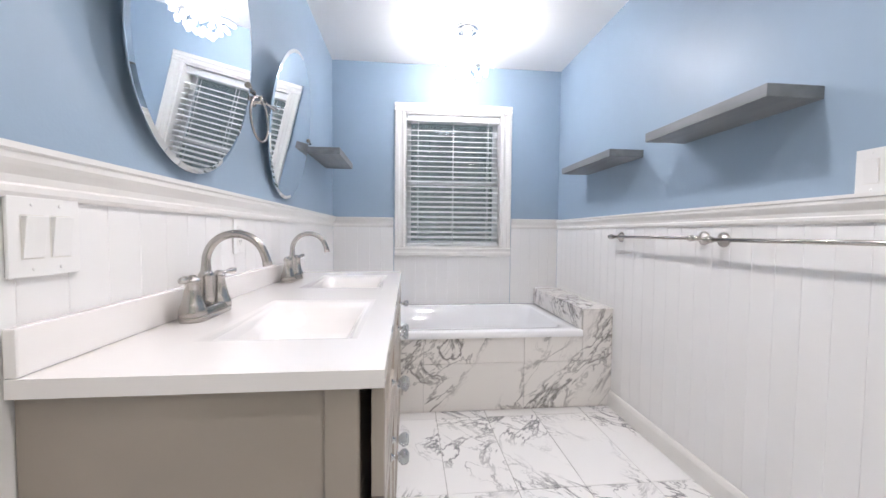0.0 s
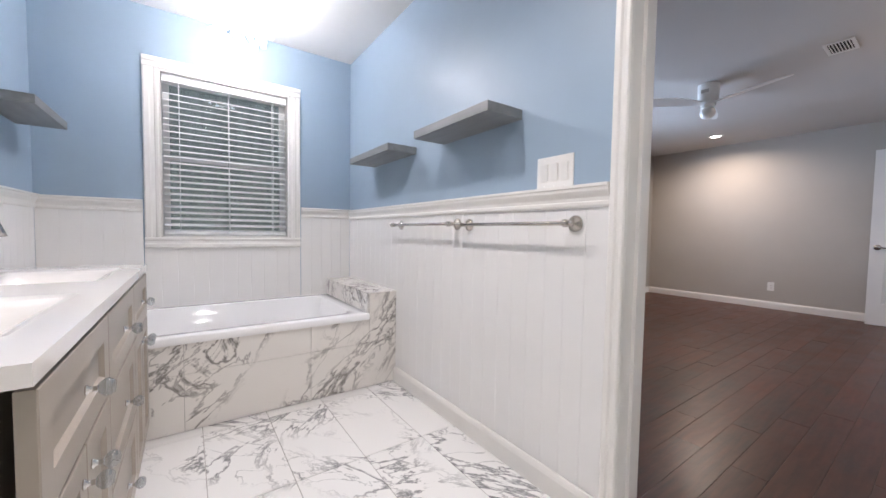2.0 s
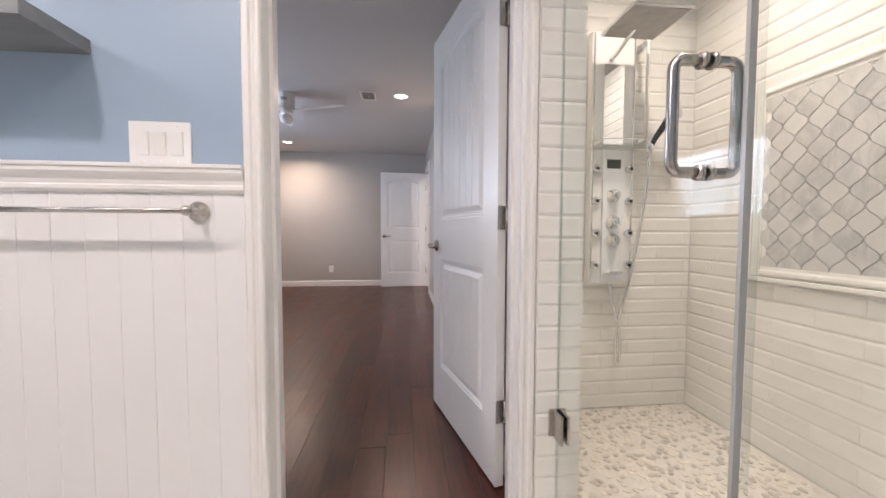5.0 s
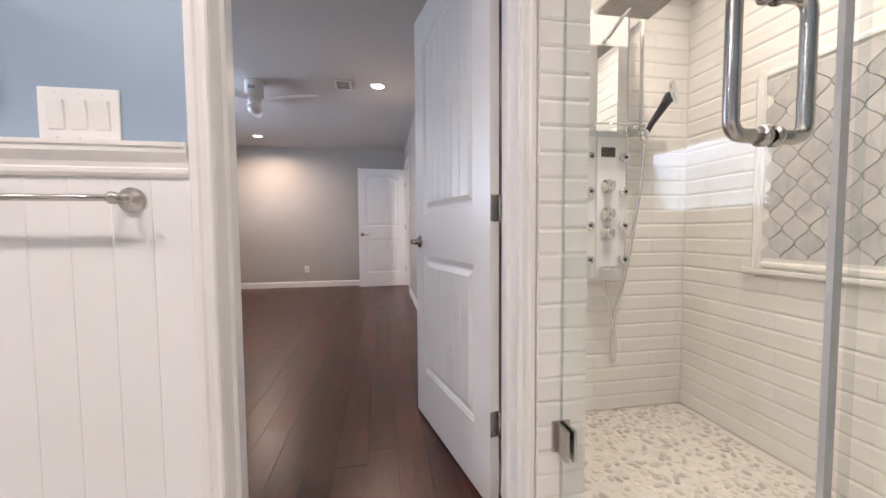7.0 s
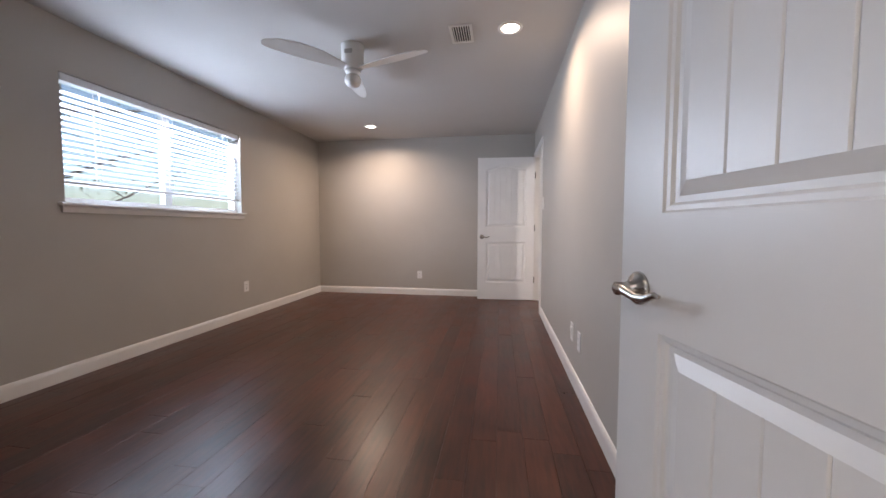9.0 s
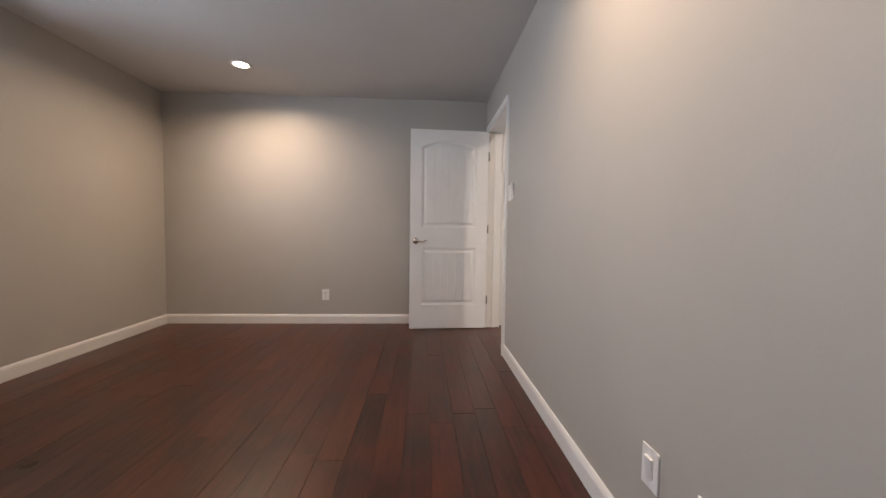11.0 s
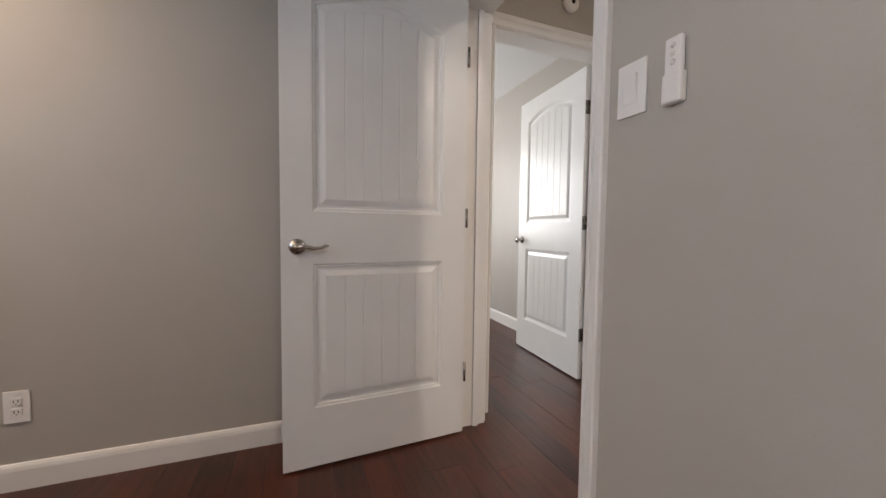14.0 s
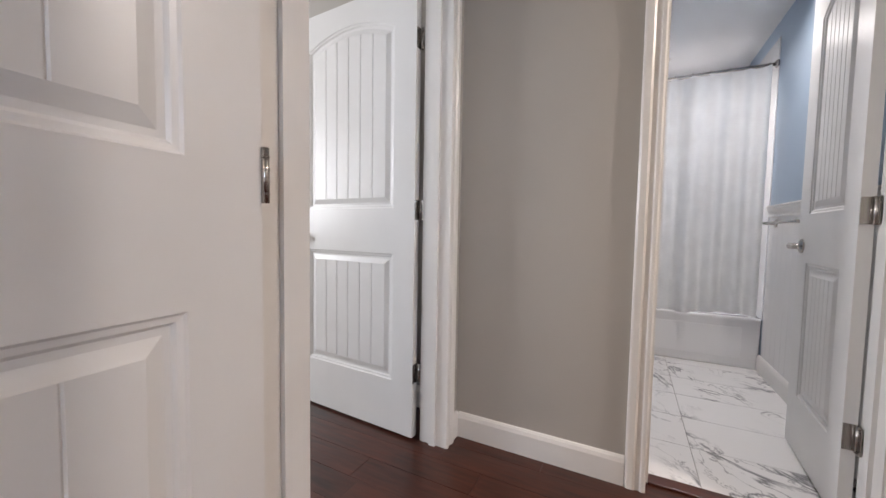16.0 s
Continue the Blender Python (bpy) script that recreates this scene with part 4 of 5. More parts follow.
for k in range(3):
    part("button", lathe([(0, 0), (0.006, 0), (0.005, 0.0012), (0, 0.0015)], 10, Matrix.Translation((0, 0.017, 0.05 - k * 0.017)) @ pose(0, 0, 0, -90)), GROUT, rem)

# ---- crystal ceiling light ----
lamp = thing("ceiling_light", "chrome flush-mount ceiling light with a ball of self-glowing crystal beads", "ceiling light", at=pose(0.503, 2.45, 2.42))
part("canopy", lathe([(0, 0), (0.075, 0), (0.075, -0.022), (0.06, -0.032), (0.045, -0.034), (0.03, -0.07), (0, -0.071)], 32), CHROME, lamp)
part("bulb", lathe([(0.02, -0.07), (0.05, -0.10), (0.075, -0.14), (0.08, -0.17), (0.07, -0.205), (0.04, -0.235), (0, -0.245)], 24), BULB, lamp)
bead = mesh_of("glowing_crystal_bead", lathe([(0, -0.018), (0.011, -0.010), (0.014, 0), (0.011, 0.010), (0, 0.018)], 6), CRYSTAL)
rod_me = mesh_of("stem", tube([(0, 0, -0.10), (0, 0, 0)], 0.0012, 4), CHROME)
nb = 130
for i in range(nb):
    zz = 1 - 2 * (i + 0.5) / nb
    if zz > 0.42:
        continue
    th = i * 2.39996
    r = math.sqrt(1 - zz * zz)
    d = Vector((r * math.cos(th), r * math.sin(th), zz))
    q = d.to_track_quat("Z", "Y").to_matrix().to_4x4()
    c = new("glowing_crystal_bead", bead)
    c.parent = lamp
    c.matrix_basis = Matrix.Translation(Vector((0, 0, -0.165)) + d * (0.168 + 0.012 * (i % 3 - 1))) @ q
    if i % 3 == 0:
        s = new("stem", rod_me)
        s.parent = lamp
        s.matrix_basis = Matrix.Translation(Vector((0, 0, -0.165)) + d * 0.18) @ q


def downlight(x, y, z=2.42):
    d = thing("recessed_light", "round recessed ceiling light, lit; the bathroom pair is added", "recessed light", "recessed lights", at=pose(x, y, z))
    part("trim_ring", lathe([(0.062, -0.001), (0.064, -0.006), (0.082, -0.004), (0.086, 0)], 32), PLASTIC, d)
    part("lens", lathe([(0, -0.003), (0.062, -0.002), (0.062, 0.0)], 32), LENS, d)


# the added bathroom lamps get a trim and lens like the others
for row in DOWNLIGHTS:
    downlight(row[0], row[1])

# ---- shower ----
GY = -0.33
curb = structure("shower_curb", boxes((-0.478, 1.372, -0.40, -0.26, 0, 0.085), bevel=0.003), MARBLE2, "veined marble shower curb", "curb")
sd = thing("shower_door", "frameless clear glass shower door with nickel hardware", "shower door")
gp = part("glass_panel", boxes((0.732, 1.352, GY - 0.005, GY + 0.005, 0.095, 2.05), bevel=0.001), GLASS, sd)
part("edge_seal", boxes((0.7245, 0.7315, GY - 0.006, GY + 0.006, 0.095, 2.05)), SEALS, sd, "grey translucent seal strip")
part("hinge_edge", boxes((1.3525, 1.358, GY - 0.004, GY + 0.004, 0.095, 2.05)), GREENGLASS, sd, "green glass edge")
for z in (0.37, 1.80):
    c = part("hinge_clamp", boxes((1.295, 1.352, GY + 0.006, GY + 0.016, z - 0.045, z + 0.045), (1.295, 1.352, GY - 0.016, GY - 0.006, z - 0.045, z + 0.045), bevel=0.002), NICKEL, sd)
    part("wall_plate", boxes((1.353, 1.364, GY - 0.028, GY + 0.028, z - 0.045, z + 0.045), bevel=0.002), NICKEL, c)
HX, HZ0, HZ1 = 0.806, 1.094, 1.278
for s in (1, -1):
    y0 = GY + s * 0.006
    r = 0.018
    pts = [(HX, y0, HZ0), (HX, y0 + s * 0.03, HZ0)] + arc((HX, y0 + s * 0.035, HZ0 + r), r, -90, 0, (0, s, 0), (0, 0, 1), 6) + \
        arc((HX, y0 + s * 0.035, HZ1 - r), r, 0, 90, (0, s, 0), (0, 0, 1), 6) + [(HX, y0 + s * 0.03, HZ1), (HX, y0, HZ1)]
    h = part("pull_handle", tube(pts, 0.0095, 14), NICKEL, sd, "brushed nickel D-shaped pull")
    for z in (HZ0, HZ1):
        part("washer", lathe([(0, 0), (0.014, 0), (0.014, 0.006), (0.011, 0.009), (0, 0.009)], 18, Matrix.Translation((HX, y0, z)) @ pose(0, 0, 0, -90 * s)), NICKEL, h)
fx = thing("shower_screen", "fixed clear glass shower screen on the curb", "shower screen")
part("glass_panel", boxes((-0.47, 0.708, GY - 0.005, GY + 0.005, 0.086, 2.05), bevel=0.001), GLASS, fx)
part("glass_edge", boxes((0.7085, 0.713, GY - 0.005, GY + 0.005, 0.086, 2.05)), GREENGLASS, fx, "green glass edge")

sp = thing("shower_tower", "white shower tower with jets, knobs and glass shelf", "shower panel", at=pose(2.018, -0.87, 0))
part("back_plate", boxes((-0.05, 0.0, -0.115, 0.115, 0.735, 1.98), bevel=0.006), PLASTIC, sp)
part("centre_strip", boxes((-0.064, -0.051, -0.055, 0.055, 0.745, 1.40), bevel=0.003), VINYL, sp)
part("mirror", boxes((-0.056, -0.051, -0.05, 0.055, 1.43, 1.82), bevel=0.001), MIRROR, sp, "small mirror inset")
for y in (-0.105, 0.105):
    part("chrome_edge", tube([(-0.05, y, 0.74), (-0.05, y, 1.97)], 0.005, 8), CHROME, sp)
part("display", boxes((-0.068, -0.064, -0.036, 0.036, 1.31, 1.355), bevel=0.002), LCD, sp, "small dark display")
for z in (1.175, 1.045, 0.955):
    k = part("control_knob", lathe([(0, 0), (0.035, 0), (0.035, 0.006), (0.022, 0.01), (0.02, 0.035), (0.017, 0.04), (0, 0.041)], 20, Matrix.Translation((-0.064, 0.0, z)) @ pose(0, 0, 0, 0, -90)), CHROME, sp, "chrome control knob")
    part("grip", boxes((-0.115, -0.105, -0.006, 0.006, z - 0.02, z + 0.02), bevel=0.002), CHROME, k)
for z in (0.83, 0.99, 1.15, 1.31):
    for y in (-0.088, 0.088):
        j = part("body_jet", lathe([(0, 0), (0.02, 0), (0.022, 0.02), (0.018, 0.026), (0, 0.026)], 16, Matrix.Translation((-0.05, y, z)) @ pose(0, 0, 0, 0, -90)), CHROME, sp, "chrome body jet")
        part("nozzle", lathe([(0, 0), (0.008, 0), (0, 0.002)], 10, Matrix.Translation((-0.0765, y, z)) @ pose(0, 0, 0, 0, -90)), BLACKP, j)
part("tub_spout", lathe([(0, 0), (0.018, 0.004), (0.042, 0.012), (0.03, 0.022), (0, 0.024)], 20, pose(-0.085, 0, 0.78) @ Matrix.Diagonal((0.7, 1.2, 1, 1))), CHROME, sp, "chrome spout")
sh = part("glass_shelf", boxes((-0.16, -0.0505, -0.125, 0.125, 1.405, 1.411)), GREENGLASS, sp, "glass shelf with a chrome rail")
part("rail", tube([(-0.055, -0.12, 1.435), (-0.155, -0.12, 1.435), (-0.155, 0.12, 1.435), (-0.055, 0.12, 1.435)], 0.004, 8), CHROME, sh)
for y in (-0.12, 0.12):
    part("post", tube([(-0.15, y, 1.411), (-0.15, y, 1.437)], 0.004, 8), CHROME, sh)
part("slide_bar", tube([(-0.085, -0.15, 1.42), (-0.085, -0.15, 1.95)], 0.008, 10), PLASTIC, sp)
part("slide_bracket", boxes((-0.09, 0.0, -0.16, -0.13, 1.90, 1.925), (-0.09, 0.0, -0.16, -0.11, 1.43, 1.455), bevel=0.003), CHROME, sp)
hs = part("hand_shower", tube([(-0.11, -0.155, 1.40), (-0.12, -0.175, 1.45), (-0.14, -0.215, 1.52), (-0.155, -0.245, 1.575)], [0.011, 0.013, 0.018, 0.024], 12), BLACKP, sp, "black and chrome hand shower")
part("spray_head", lathe([(0, 0), (0.028, 0.0), (0.034, 0.01), (0.03, 0.02), (0, 0.026)], 20, pose(-0.15, -0.25, 1.585, 30, -75, 0) @ Matrix.Diagonal((1.7, 1, 1, 1))), CHROME, hs)
part("holder", lathe([(0.016, -0.02), (0.02, -0.01), (0.02, 0.02), (0.015, 0.03)], 14, Matrix.Translation((-0.108, -0.153, 1.40))), CHROME, sp)
hose = [(-0.108, -0.153, 1.37), (-0.10, -0.15, 1.2), (-0.09, -0.125, 1.0), (-0.075, -0.09, 0.75), (-0.055, -0.05, 0.55), (-0.05, -0.04, 0.40), (-0.05, -0.045, 0.33), (-0.05, -0.06, 0.34),
        (-0.05, -0.062, 0.45), (-0.05, -0.035, 0.58), (-0.045, -0.01, 0.68), (-0.04, -0.005, 0.735)]
fine = []
for i in range(len(hose) - 1):
    p = [Vector(hose[max(0, min(len(hose) - 1, i + k))]) for k in (-1, 0, 1, 2)]
    for t in (0, 0.25, 0.5, 0.75):
        fine.append(0.5 * ((2 * p[1]) + (p[2] - p[0]) * t + (2 * p[0] - 5 * p[1] + 4 * p[2] - p[3]) * t * t + (3 * p[1] - p[0] - 3 * p[2] + p[3]) * t ** 3))
part("hose", tube(fine + [hose[-1]], 0.007, 8), CHROME, sp, "chrome shower hose")
ra = part("shower_arm", tube([(-0.04, 0.02, 1.84), (-0.10, 0.02, 1.85), (-0.17, 0.01, 1.89), (-0.26, 0.0, 1.925)], 0.010, 10), CHROME, sp)
part("rain_head", boxes((-0.39, -0.14, -0.135, 0.13, 1.90, 1.912), bevel=0.003), CHROME, ra, "square chrome rain head")
part("spray_face", boxes((-0.38, -0.15, -0.125, 0.12, 1.8975, 1.8995)), TGROUT, ra)

# ---- bedroom fan, vent and window ----
fan = thing("ceiling_fan", "white flush-mount ceiling fan with three slim curved blades", "ceiling fan", at=pose(4.22, 1.37, 2.42))
part("motor", lathe([(0, 0), (0.085, 0), (0.085, -0.02), (0.082, -0.15), (0.075, -0.165), (0.05, -0.19), (0, -0.195)], 28), PLASTIC, fan)
part("hub_cap", lathe([(0.06, -0.185), (0.055, -0.205), (0.03, -0.212), (0, -0.213)], 20), PLASTIC, fan)
part("light_globe", lathe([(0.03, -0.21), (0.05, -0.225), (0.062, -0.25), (0.06, -0.275), (0.042, -0.3), (0.02, -0.31), (0, -0.312)], 24), PLASTIC, fan, "frosted white glass globe, unlit")
part("maker_plate", boxes((-0.0865, -0.083, -0.03, 0.03, -0.09, -0.06)), TGROUT, fan)
bm = bmesh.new()
ring = []
for x, w, z in ((0.05, 0.035, 0.0), (0.12, 0.04, 0.006), (0.25, 0.065, 0.016), (0.42, 0.07, 0.022), (0.55, 0.055, 0.022), (0.62, 0.03, 0.018), (0.635, 0.01, 0.016)):
    ring.append([bm.verts.new((x, s * w + 0.02 * math.sin(x * 5), z + s * w * 0.22 + dz)) for s, dz in ((-1, 0), (1, 0), (1, 0.007), (-1, 0.007))])
for a, b in zip(ring, ring[1:]):
    for i in range(4):
        bm.faces.new((a[i], a[(i + 1) % 4], b[(i + 1) % 4], b[i]))
bm.faces.new(ring[0]), bm.faces.new(ring[-1])
me = mesh_of("blade", bm, PLASTIC)
for k in range(3):
    b = new("blade", me)
    b.parent = fan
    b.matrix_basis = pose(0, 0, -0.175, 0, 0, 15 + 120 * k)
vent = thing("ceiling_vent", "white metal ceiling register with dark slots", "vent", at=pose(4.17, 0.53, 2.42) @ Matrix.Diagonal((0.8, 0.8, 1, 1)))
part("frame", boxes((-0.15, 0.15, -0.1, -0.075, -0.008, 0), (-0.15, 0.15, 0.075, 0.1, -0.008, 0), (-0.15, -0.125, -0.075, 0.075, -0.008, 0), (0.125, 0.15, -0.075, 0.075, -0.008, 0), bevel=0.002), PLASTIC, vent)
# near-black sheet stands in for the shade between the slats
part("slot_shade", boxes((-0.125, 0.125, -0.075, 0.075, -0.002, -0.0005)), DARK, vent)
for k in range(7):
    part("slat", boxes((-0.125, 0.125, -0.001, 0.001, -0.004, 0.004)), PLASTIC, vent, m=pose(0, -0.063 + k * 0.021, -0.006, 60))

x0, x1, z0, z1 = W2
w2 = thing("window_2", "white sliding bedroom window, bright outside", "window", kind="structure")
part("frame", boxes((x0, x0 + 0.04, 3.20, 3.27, z0, z1), (x1 - 0.04, x1, 3.20, 3.27, z0, z1), (x0 + 0.04, x1 - 0.04, 3.20, 3.27, z0, z0 + 0.04),
                    (x0 + 0.04, x1 - 0.04, 3.20, 3.27, z1 - 0.04, z1), (4.36, 4.43, 3.21, 3.26, z0 + 0.04, z1 - 0.04)), VINYL, w2)
for a, b in ((x0 + 0.04, 4.36), (4.43, x1 - 0.04)):
    pn = part("pane", boxes((a, b, 3.233, 3.238, z0 + 0.04, z1 - 0.04)), WGLASS, w2)
    pn.visible_shadow = False
sill = ribbon(bmesh.new(), [(-0.14, 0), (0.03, 0), (0.036, 0.008), (0.036, 0.018), (0.03, 0.024), (-0.14, 0.024)], (x0 - 0.04, 3.14, z0 - 0.022), (x1 + 0.04, 3.14, z0 - 0.022), (0, -1, 0), (0, 0, 1))
ribbon(sill, [(0, 0), (0.012, 0), (0.018, 0.03), (0.018, 0.04), (0, 0.04)], (x0 - 0.025, 3.14, z0 - 0.064), (x1 + 0.025, 3.14, z0 - 0.064), (0, -1, 0), (0, 0, 1))
structure("window_sill", sill, TRIM, "white painted sill and apron of the bedroom window", "sill")
blind("window_blind", "white slatted blind lowered in the bedroom window, slats open", x0 + 0.015, x1 - 0.015, 3.175, z0 + 0.13, z1 - 0.004, 0.042, -8, (x0 + 0.25, 4.4, x1 - 0.25))


def bare_tree(m):
    """A thin street tree in early leaf: trunk, bent limbs, twigs and a loose crown of small leaves."""
    rng = random.Random(5)
    t = thing("tree", "thin tree with nearly bare limbs outside the bedroom window", "tree", at=m)
    part("trunk", tube([(0, 0, -0.3), (0.03, 0, 0.8), (-0.04, 0.05, 1.7), (0.02, 0.02, 2.8), (0.1, 0, 4.2), (0.05, 0.1, 5.6)], [0.13, 0.11, 0.095, 0.075, 0.05, 0.015], 10), BARK, t)
    leaves = bmesh.new()
    for k in range(11):
        a, z, ln = k * 2.4, 1.35 + 0.37 * k, rng.uniform(1.3, 2.3)
        p, d = Vector((0, 0, z)), Vector((math.cos(a), math.sin(a), rng.uniform(0.15, 0.6)))
        pts = [p.copy()]
        for q in range(6):
            p = p + d * ln / 6
            d = d + Vector((rng.uniform(-0.2, 0.2), rng.uniform(-0.2, 0.2), rng.uniform(-0.12, 0.2)))
            pts.append(p.copy())
        limb = part("limb", tube(pts, [0.04, 0.034, 0.028, 0.022, 0.016, 0.01, 0.004], 7), BARK, t)
        twigs = bmesh.new()
        for q in range(2, 7):
            for w in range(3):
                e = pts[q] + Vector((rng.uniform(-0.4, 0.4), rng.uniform(-0.4, 0.4), rng.uniform(-0.15, 0.4)))
                tube([pts[q], (pts[q] + e) / 2 + Vector((0, 0, 0.03)), e], [0.006, 0.004, 0.002], 5, twigs)
                for c in range(7):
                    o = e + Vector((rng.gauss(0, 0.1), rng.gauss(0, 0.1), rng.gauss(0, 0.08)))
                    u = Vector((rng.uniform(-1, 1), rng.uniform(-1, 1), rng.uniform(-1, 1))).normalized() * 0.035
                    v = u.orthogonal().normalized() * 0.016
                    leaves.faces.new([leaves.verts.new(o + x) for x in (-u, v, u, -v)])
        part("twigs", twigs, BARK, limb)
    part("crown", leaves, LEAF, t)


bare_tree(pose(6.3, 7.2, -0.3))

# ---- hall and second bathroom ----
sm = thing("smoke_detector", "round white smoke detector high on the hall wall", "smoke detector", at=pose(6.958, -0.93, 2.27, 0, -90))
part("body", lathe([(0, 0), (0.05, 0), (0.05, 0.02), (0.042, 0.03), (0, 0.034)], 24), PLASTIC, sm)
part("sensor", lathe([(0, 0), (0.014, 0), (0, 0.003)], 12, Matrix.Translation((0, 0, 0.033))), DARK, sm)
structure("tub_wall_panel", boxes((5.411, 5.418, -3.899, -3.11, 0.366, 2.3), bevel=0.002), TUBW, "white tub surround panel on the wall", "wall panel")
t2 = thing("bathtub", "white bathtub behind the shower curtain", "bathtub")
bm = bmesh.new()
rings = [loop(5.416, 6.845, -3.89, -3.13, 0.0, 0.005), loop(5.416, 6.845, -3.89, -3.125, 0.33, 0.005), loop(5.416, 6.845, -3.89, -3.115, 0.35, 0.008),
         loop(5.416, 6.845, -3.89, -3.125, 0.365, 0.01), loop(5.48, 6.78, -3.83, -3.2, 0.365, 0.08), loop(5.55, 6.7, -3.78, -3.25, 0.10, 0.1)]
for a, b in zip(rings, rings[1:]):
    for i in range(len(a)):
        bm.faces.new((a[i], a[(i + 1) % len(a)], b[(i + 1) % len(b)], b[i])).smooth = True
bm.faces.new(rings[-1])
part("shell", bm, TUBW, t2)
part("apron_panel", boxes((5.52, 6.74, -3.127, -3.122, 0.06, 0.29), bevel=0.0024), TUBW, t2)
rod = thing("curtain_rod", "brushed nickel curtain rod across the tub", "curtain rod")
part("bar", tube([(5.414, -3.13, 2.13), (6.85, -3.13, 2.13)], 0.012, 12), NICKEL, rod)
for xx, s in ((5.413, 1), (6.85, -1)):
    part("flange", lathe([(0, 0), (0.03, 0), (0.026, 0.012), (0.015, 0.02)], 18, Matrix.Translation((xx, -3.13, 2.13)) @ pose(0, 0, 0, 0, 90 * s)), NICKEL, rod)
cur = thing("shower_curtain", "white woven shower curtain hanging in folds", "curtain")
bm = bmesh.new()
nx, nz, grid = 150, 26, []
for i in range(nx + 1):
    u = i / nx
    col = []
    for k in range(nz + 1):
        v = k / nz
        fold = math.sin(u * 62 + 1.3 * math.sin(u * 9)) * (0.012 + 0.02 * (1 - v)) + 0.015 * math.sin(u * 23 + 2 * v) * (1 - 0.5 * v)
        sag = 0.014 * abs(math.sin(u * math.pi * 12)) * v ** 12
        col.append(bm.verts.new((5.455 + 1.33 * u, -3.09 + fold, 0.385 + 1.73 * v - sag + 0.012 * math.sin(u * 14) * (1 - v))))
    grid.append(col)
for i in range(nx):
    for k in range(nz):
        bm.faces.new((grid[i][k], grid[i + 1][k], grid[i + 1][k + 1], grid[i][k + 1])).smooth = True
part("cloth", bm, CLOTH, cur)
ring_me = mesh_of("curtain_ring", tube(arc((0, 0, 0), 0.02, 0, 360, (0, 1, 0), (0, 0, 1), 16), 0.002, 6), NICKEL)
for i in range(13):
    r = new("curtain_ring", ring_me)
    r.parent = cur
    r.matrix_basis = pose(5.46 + 1.32 * i / 12, -3.12, 2.125)
tb = thing("towel_bar", "brushed nickel towel bar on the second bathroom's panelling", "towel bar")
part("bar", tube([(5.475, -2.98, 1.04), (5.475, -2.42, 1.04)], 0.0075, 12), NICKEL, tb)
for y in (-2.95, -2.45):
    part("bracket", lathe([(0, 0), (0.026, 0), (0.024, 0.006), (0.011, 0.012), (0.010, 0.062), (0, 0.07)], 16, Matrix.Translation((5.417, y, 1.04)) @ pose(0, 0, 0, 0, 90)), NICKEL, tb)
to = thing("toilet", "white toilet with a closed lid beside the tub", "toilet", at=pose(6.825, -2.78, 0, 0, 0, 180) @ Matrix.Diagonal((1, 1, 1.1, 1)))
part("tank", boxes((0.01, 0.20, -0.2, 0.2, 0.38, 0.74), bevel=0.02), TUBW, to)
part("tank_lid", boxes((0.0, 0.21, -0.21, 0.21, 0.742, 0.77), bevel=0.01), TUBW, to)
part("bowl", lathe([(0.11, 0.0), (0.12, 0.02), (0.10, 0.12), (0.13, 0.25), (0.18, 0.36), (0.185, 0.385), (0, 0.386)], 28, pose(0.45, 0, 0) @ Matrix.Diagonal((1.35, 1, 1, 1))), TUBW, to)
part("seat_lid", lathe([(0, 0.388), (0.186, 0.388), (0.19, 0.40), (0.184, 0.418), (0.15, 0.425), (0, 0.428)], 28, pose(0.46, 0, 0) @ Matrix.Diagonal((1.33, 1, 1, 1))), TUBW, to)

# ---- loose pieces of floors and walls ----
def pieces(name, me, parent, places):
    for m in places:
        p = new(name, me)
        p.parent = parent
        p.matrix_basis = m


def pillow(w, h, d, edge):
    """A tile lying in x-y, w by h, with a sloped edge; its face at z = d."""
    bm = bmesh.new()
    a = [bm.verts.new((sx * w / 2, sy * h / 2, 0)) for sx, sy in ((-1, -1), (1, -1), (1, 1), (-1, 1))]
    b = [bm.verts.new((sx * w / 2, sy * h / 2, d * 0.45)) for sx, sy in ((-1, -1), (1, -1), (1, 1), (-1, 1))]
    c = [bm.verts.new((sx * (w / 2 - 0.0004), sy * (h / 2 - edge), d)) for sx, sy in ((-1, -1), (1, -1), (1, 1), (-1, 1))]
    for p, q in ((a, b), (b, c)):
        for i in range(4):
            bm.faces.new((p[i], p[(i + 1) % 4], q[(i + 1) % 4], q[i]))
    bm.faces.new(c), bm.faces.new(a)
    return bm


# bathroom floor
TW, TL, J = 0.2955, 0.606, 0.003
xs = [0.287 + TW * k for k in range(-3, 5)]
for i, xa in enumerate(xs[:-1]):
    for ya, yb in [(2.064, 2.15)] + [(2.064 - TL * (k + 1), 2.064 - TL * k) for k in range(5)]:
        a, b, c, d = max(xa, -0.47), min(xs[i + 1], 1.378), max(ya, -0.262), yb
        if b - a > 0.02 and d - c > 0.02:
            slab("tile", floor_bath, a + J / 2, b - J / 2, c + J / 2, d - J / 2, -0.008, 0.0, MARBLE, 0.0008)
slab("tile", floor_bath, 1.379, 1.43, -0.217, 0.594, -0.008, 0.0, MARBLE, 0.0008)
for k in range(6):
    y1 = -1.466 - 0.306 * k
    for a, b in ((5.413, 5.985), (5.988, 6.594), (6.597, 6.845)):
        if y1 > -3.12:
            slab("tile", floor_bath2, a, b, max(-3.12, y1 - 0.303), y1, -0.008, 0.0, MARBLE, 0.0008)

# hardwood boards, four lengths of board shared
random.seed(7)
BW = 0.127
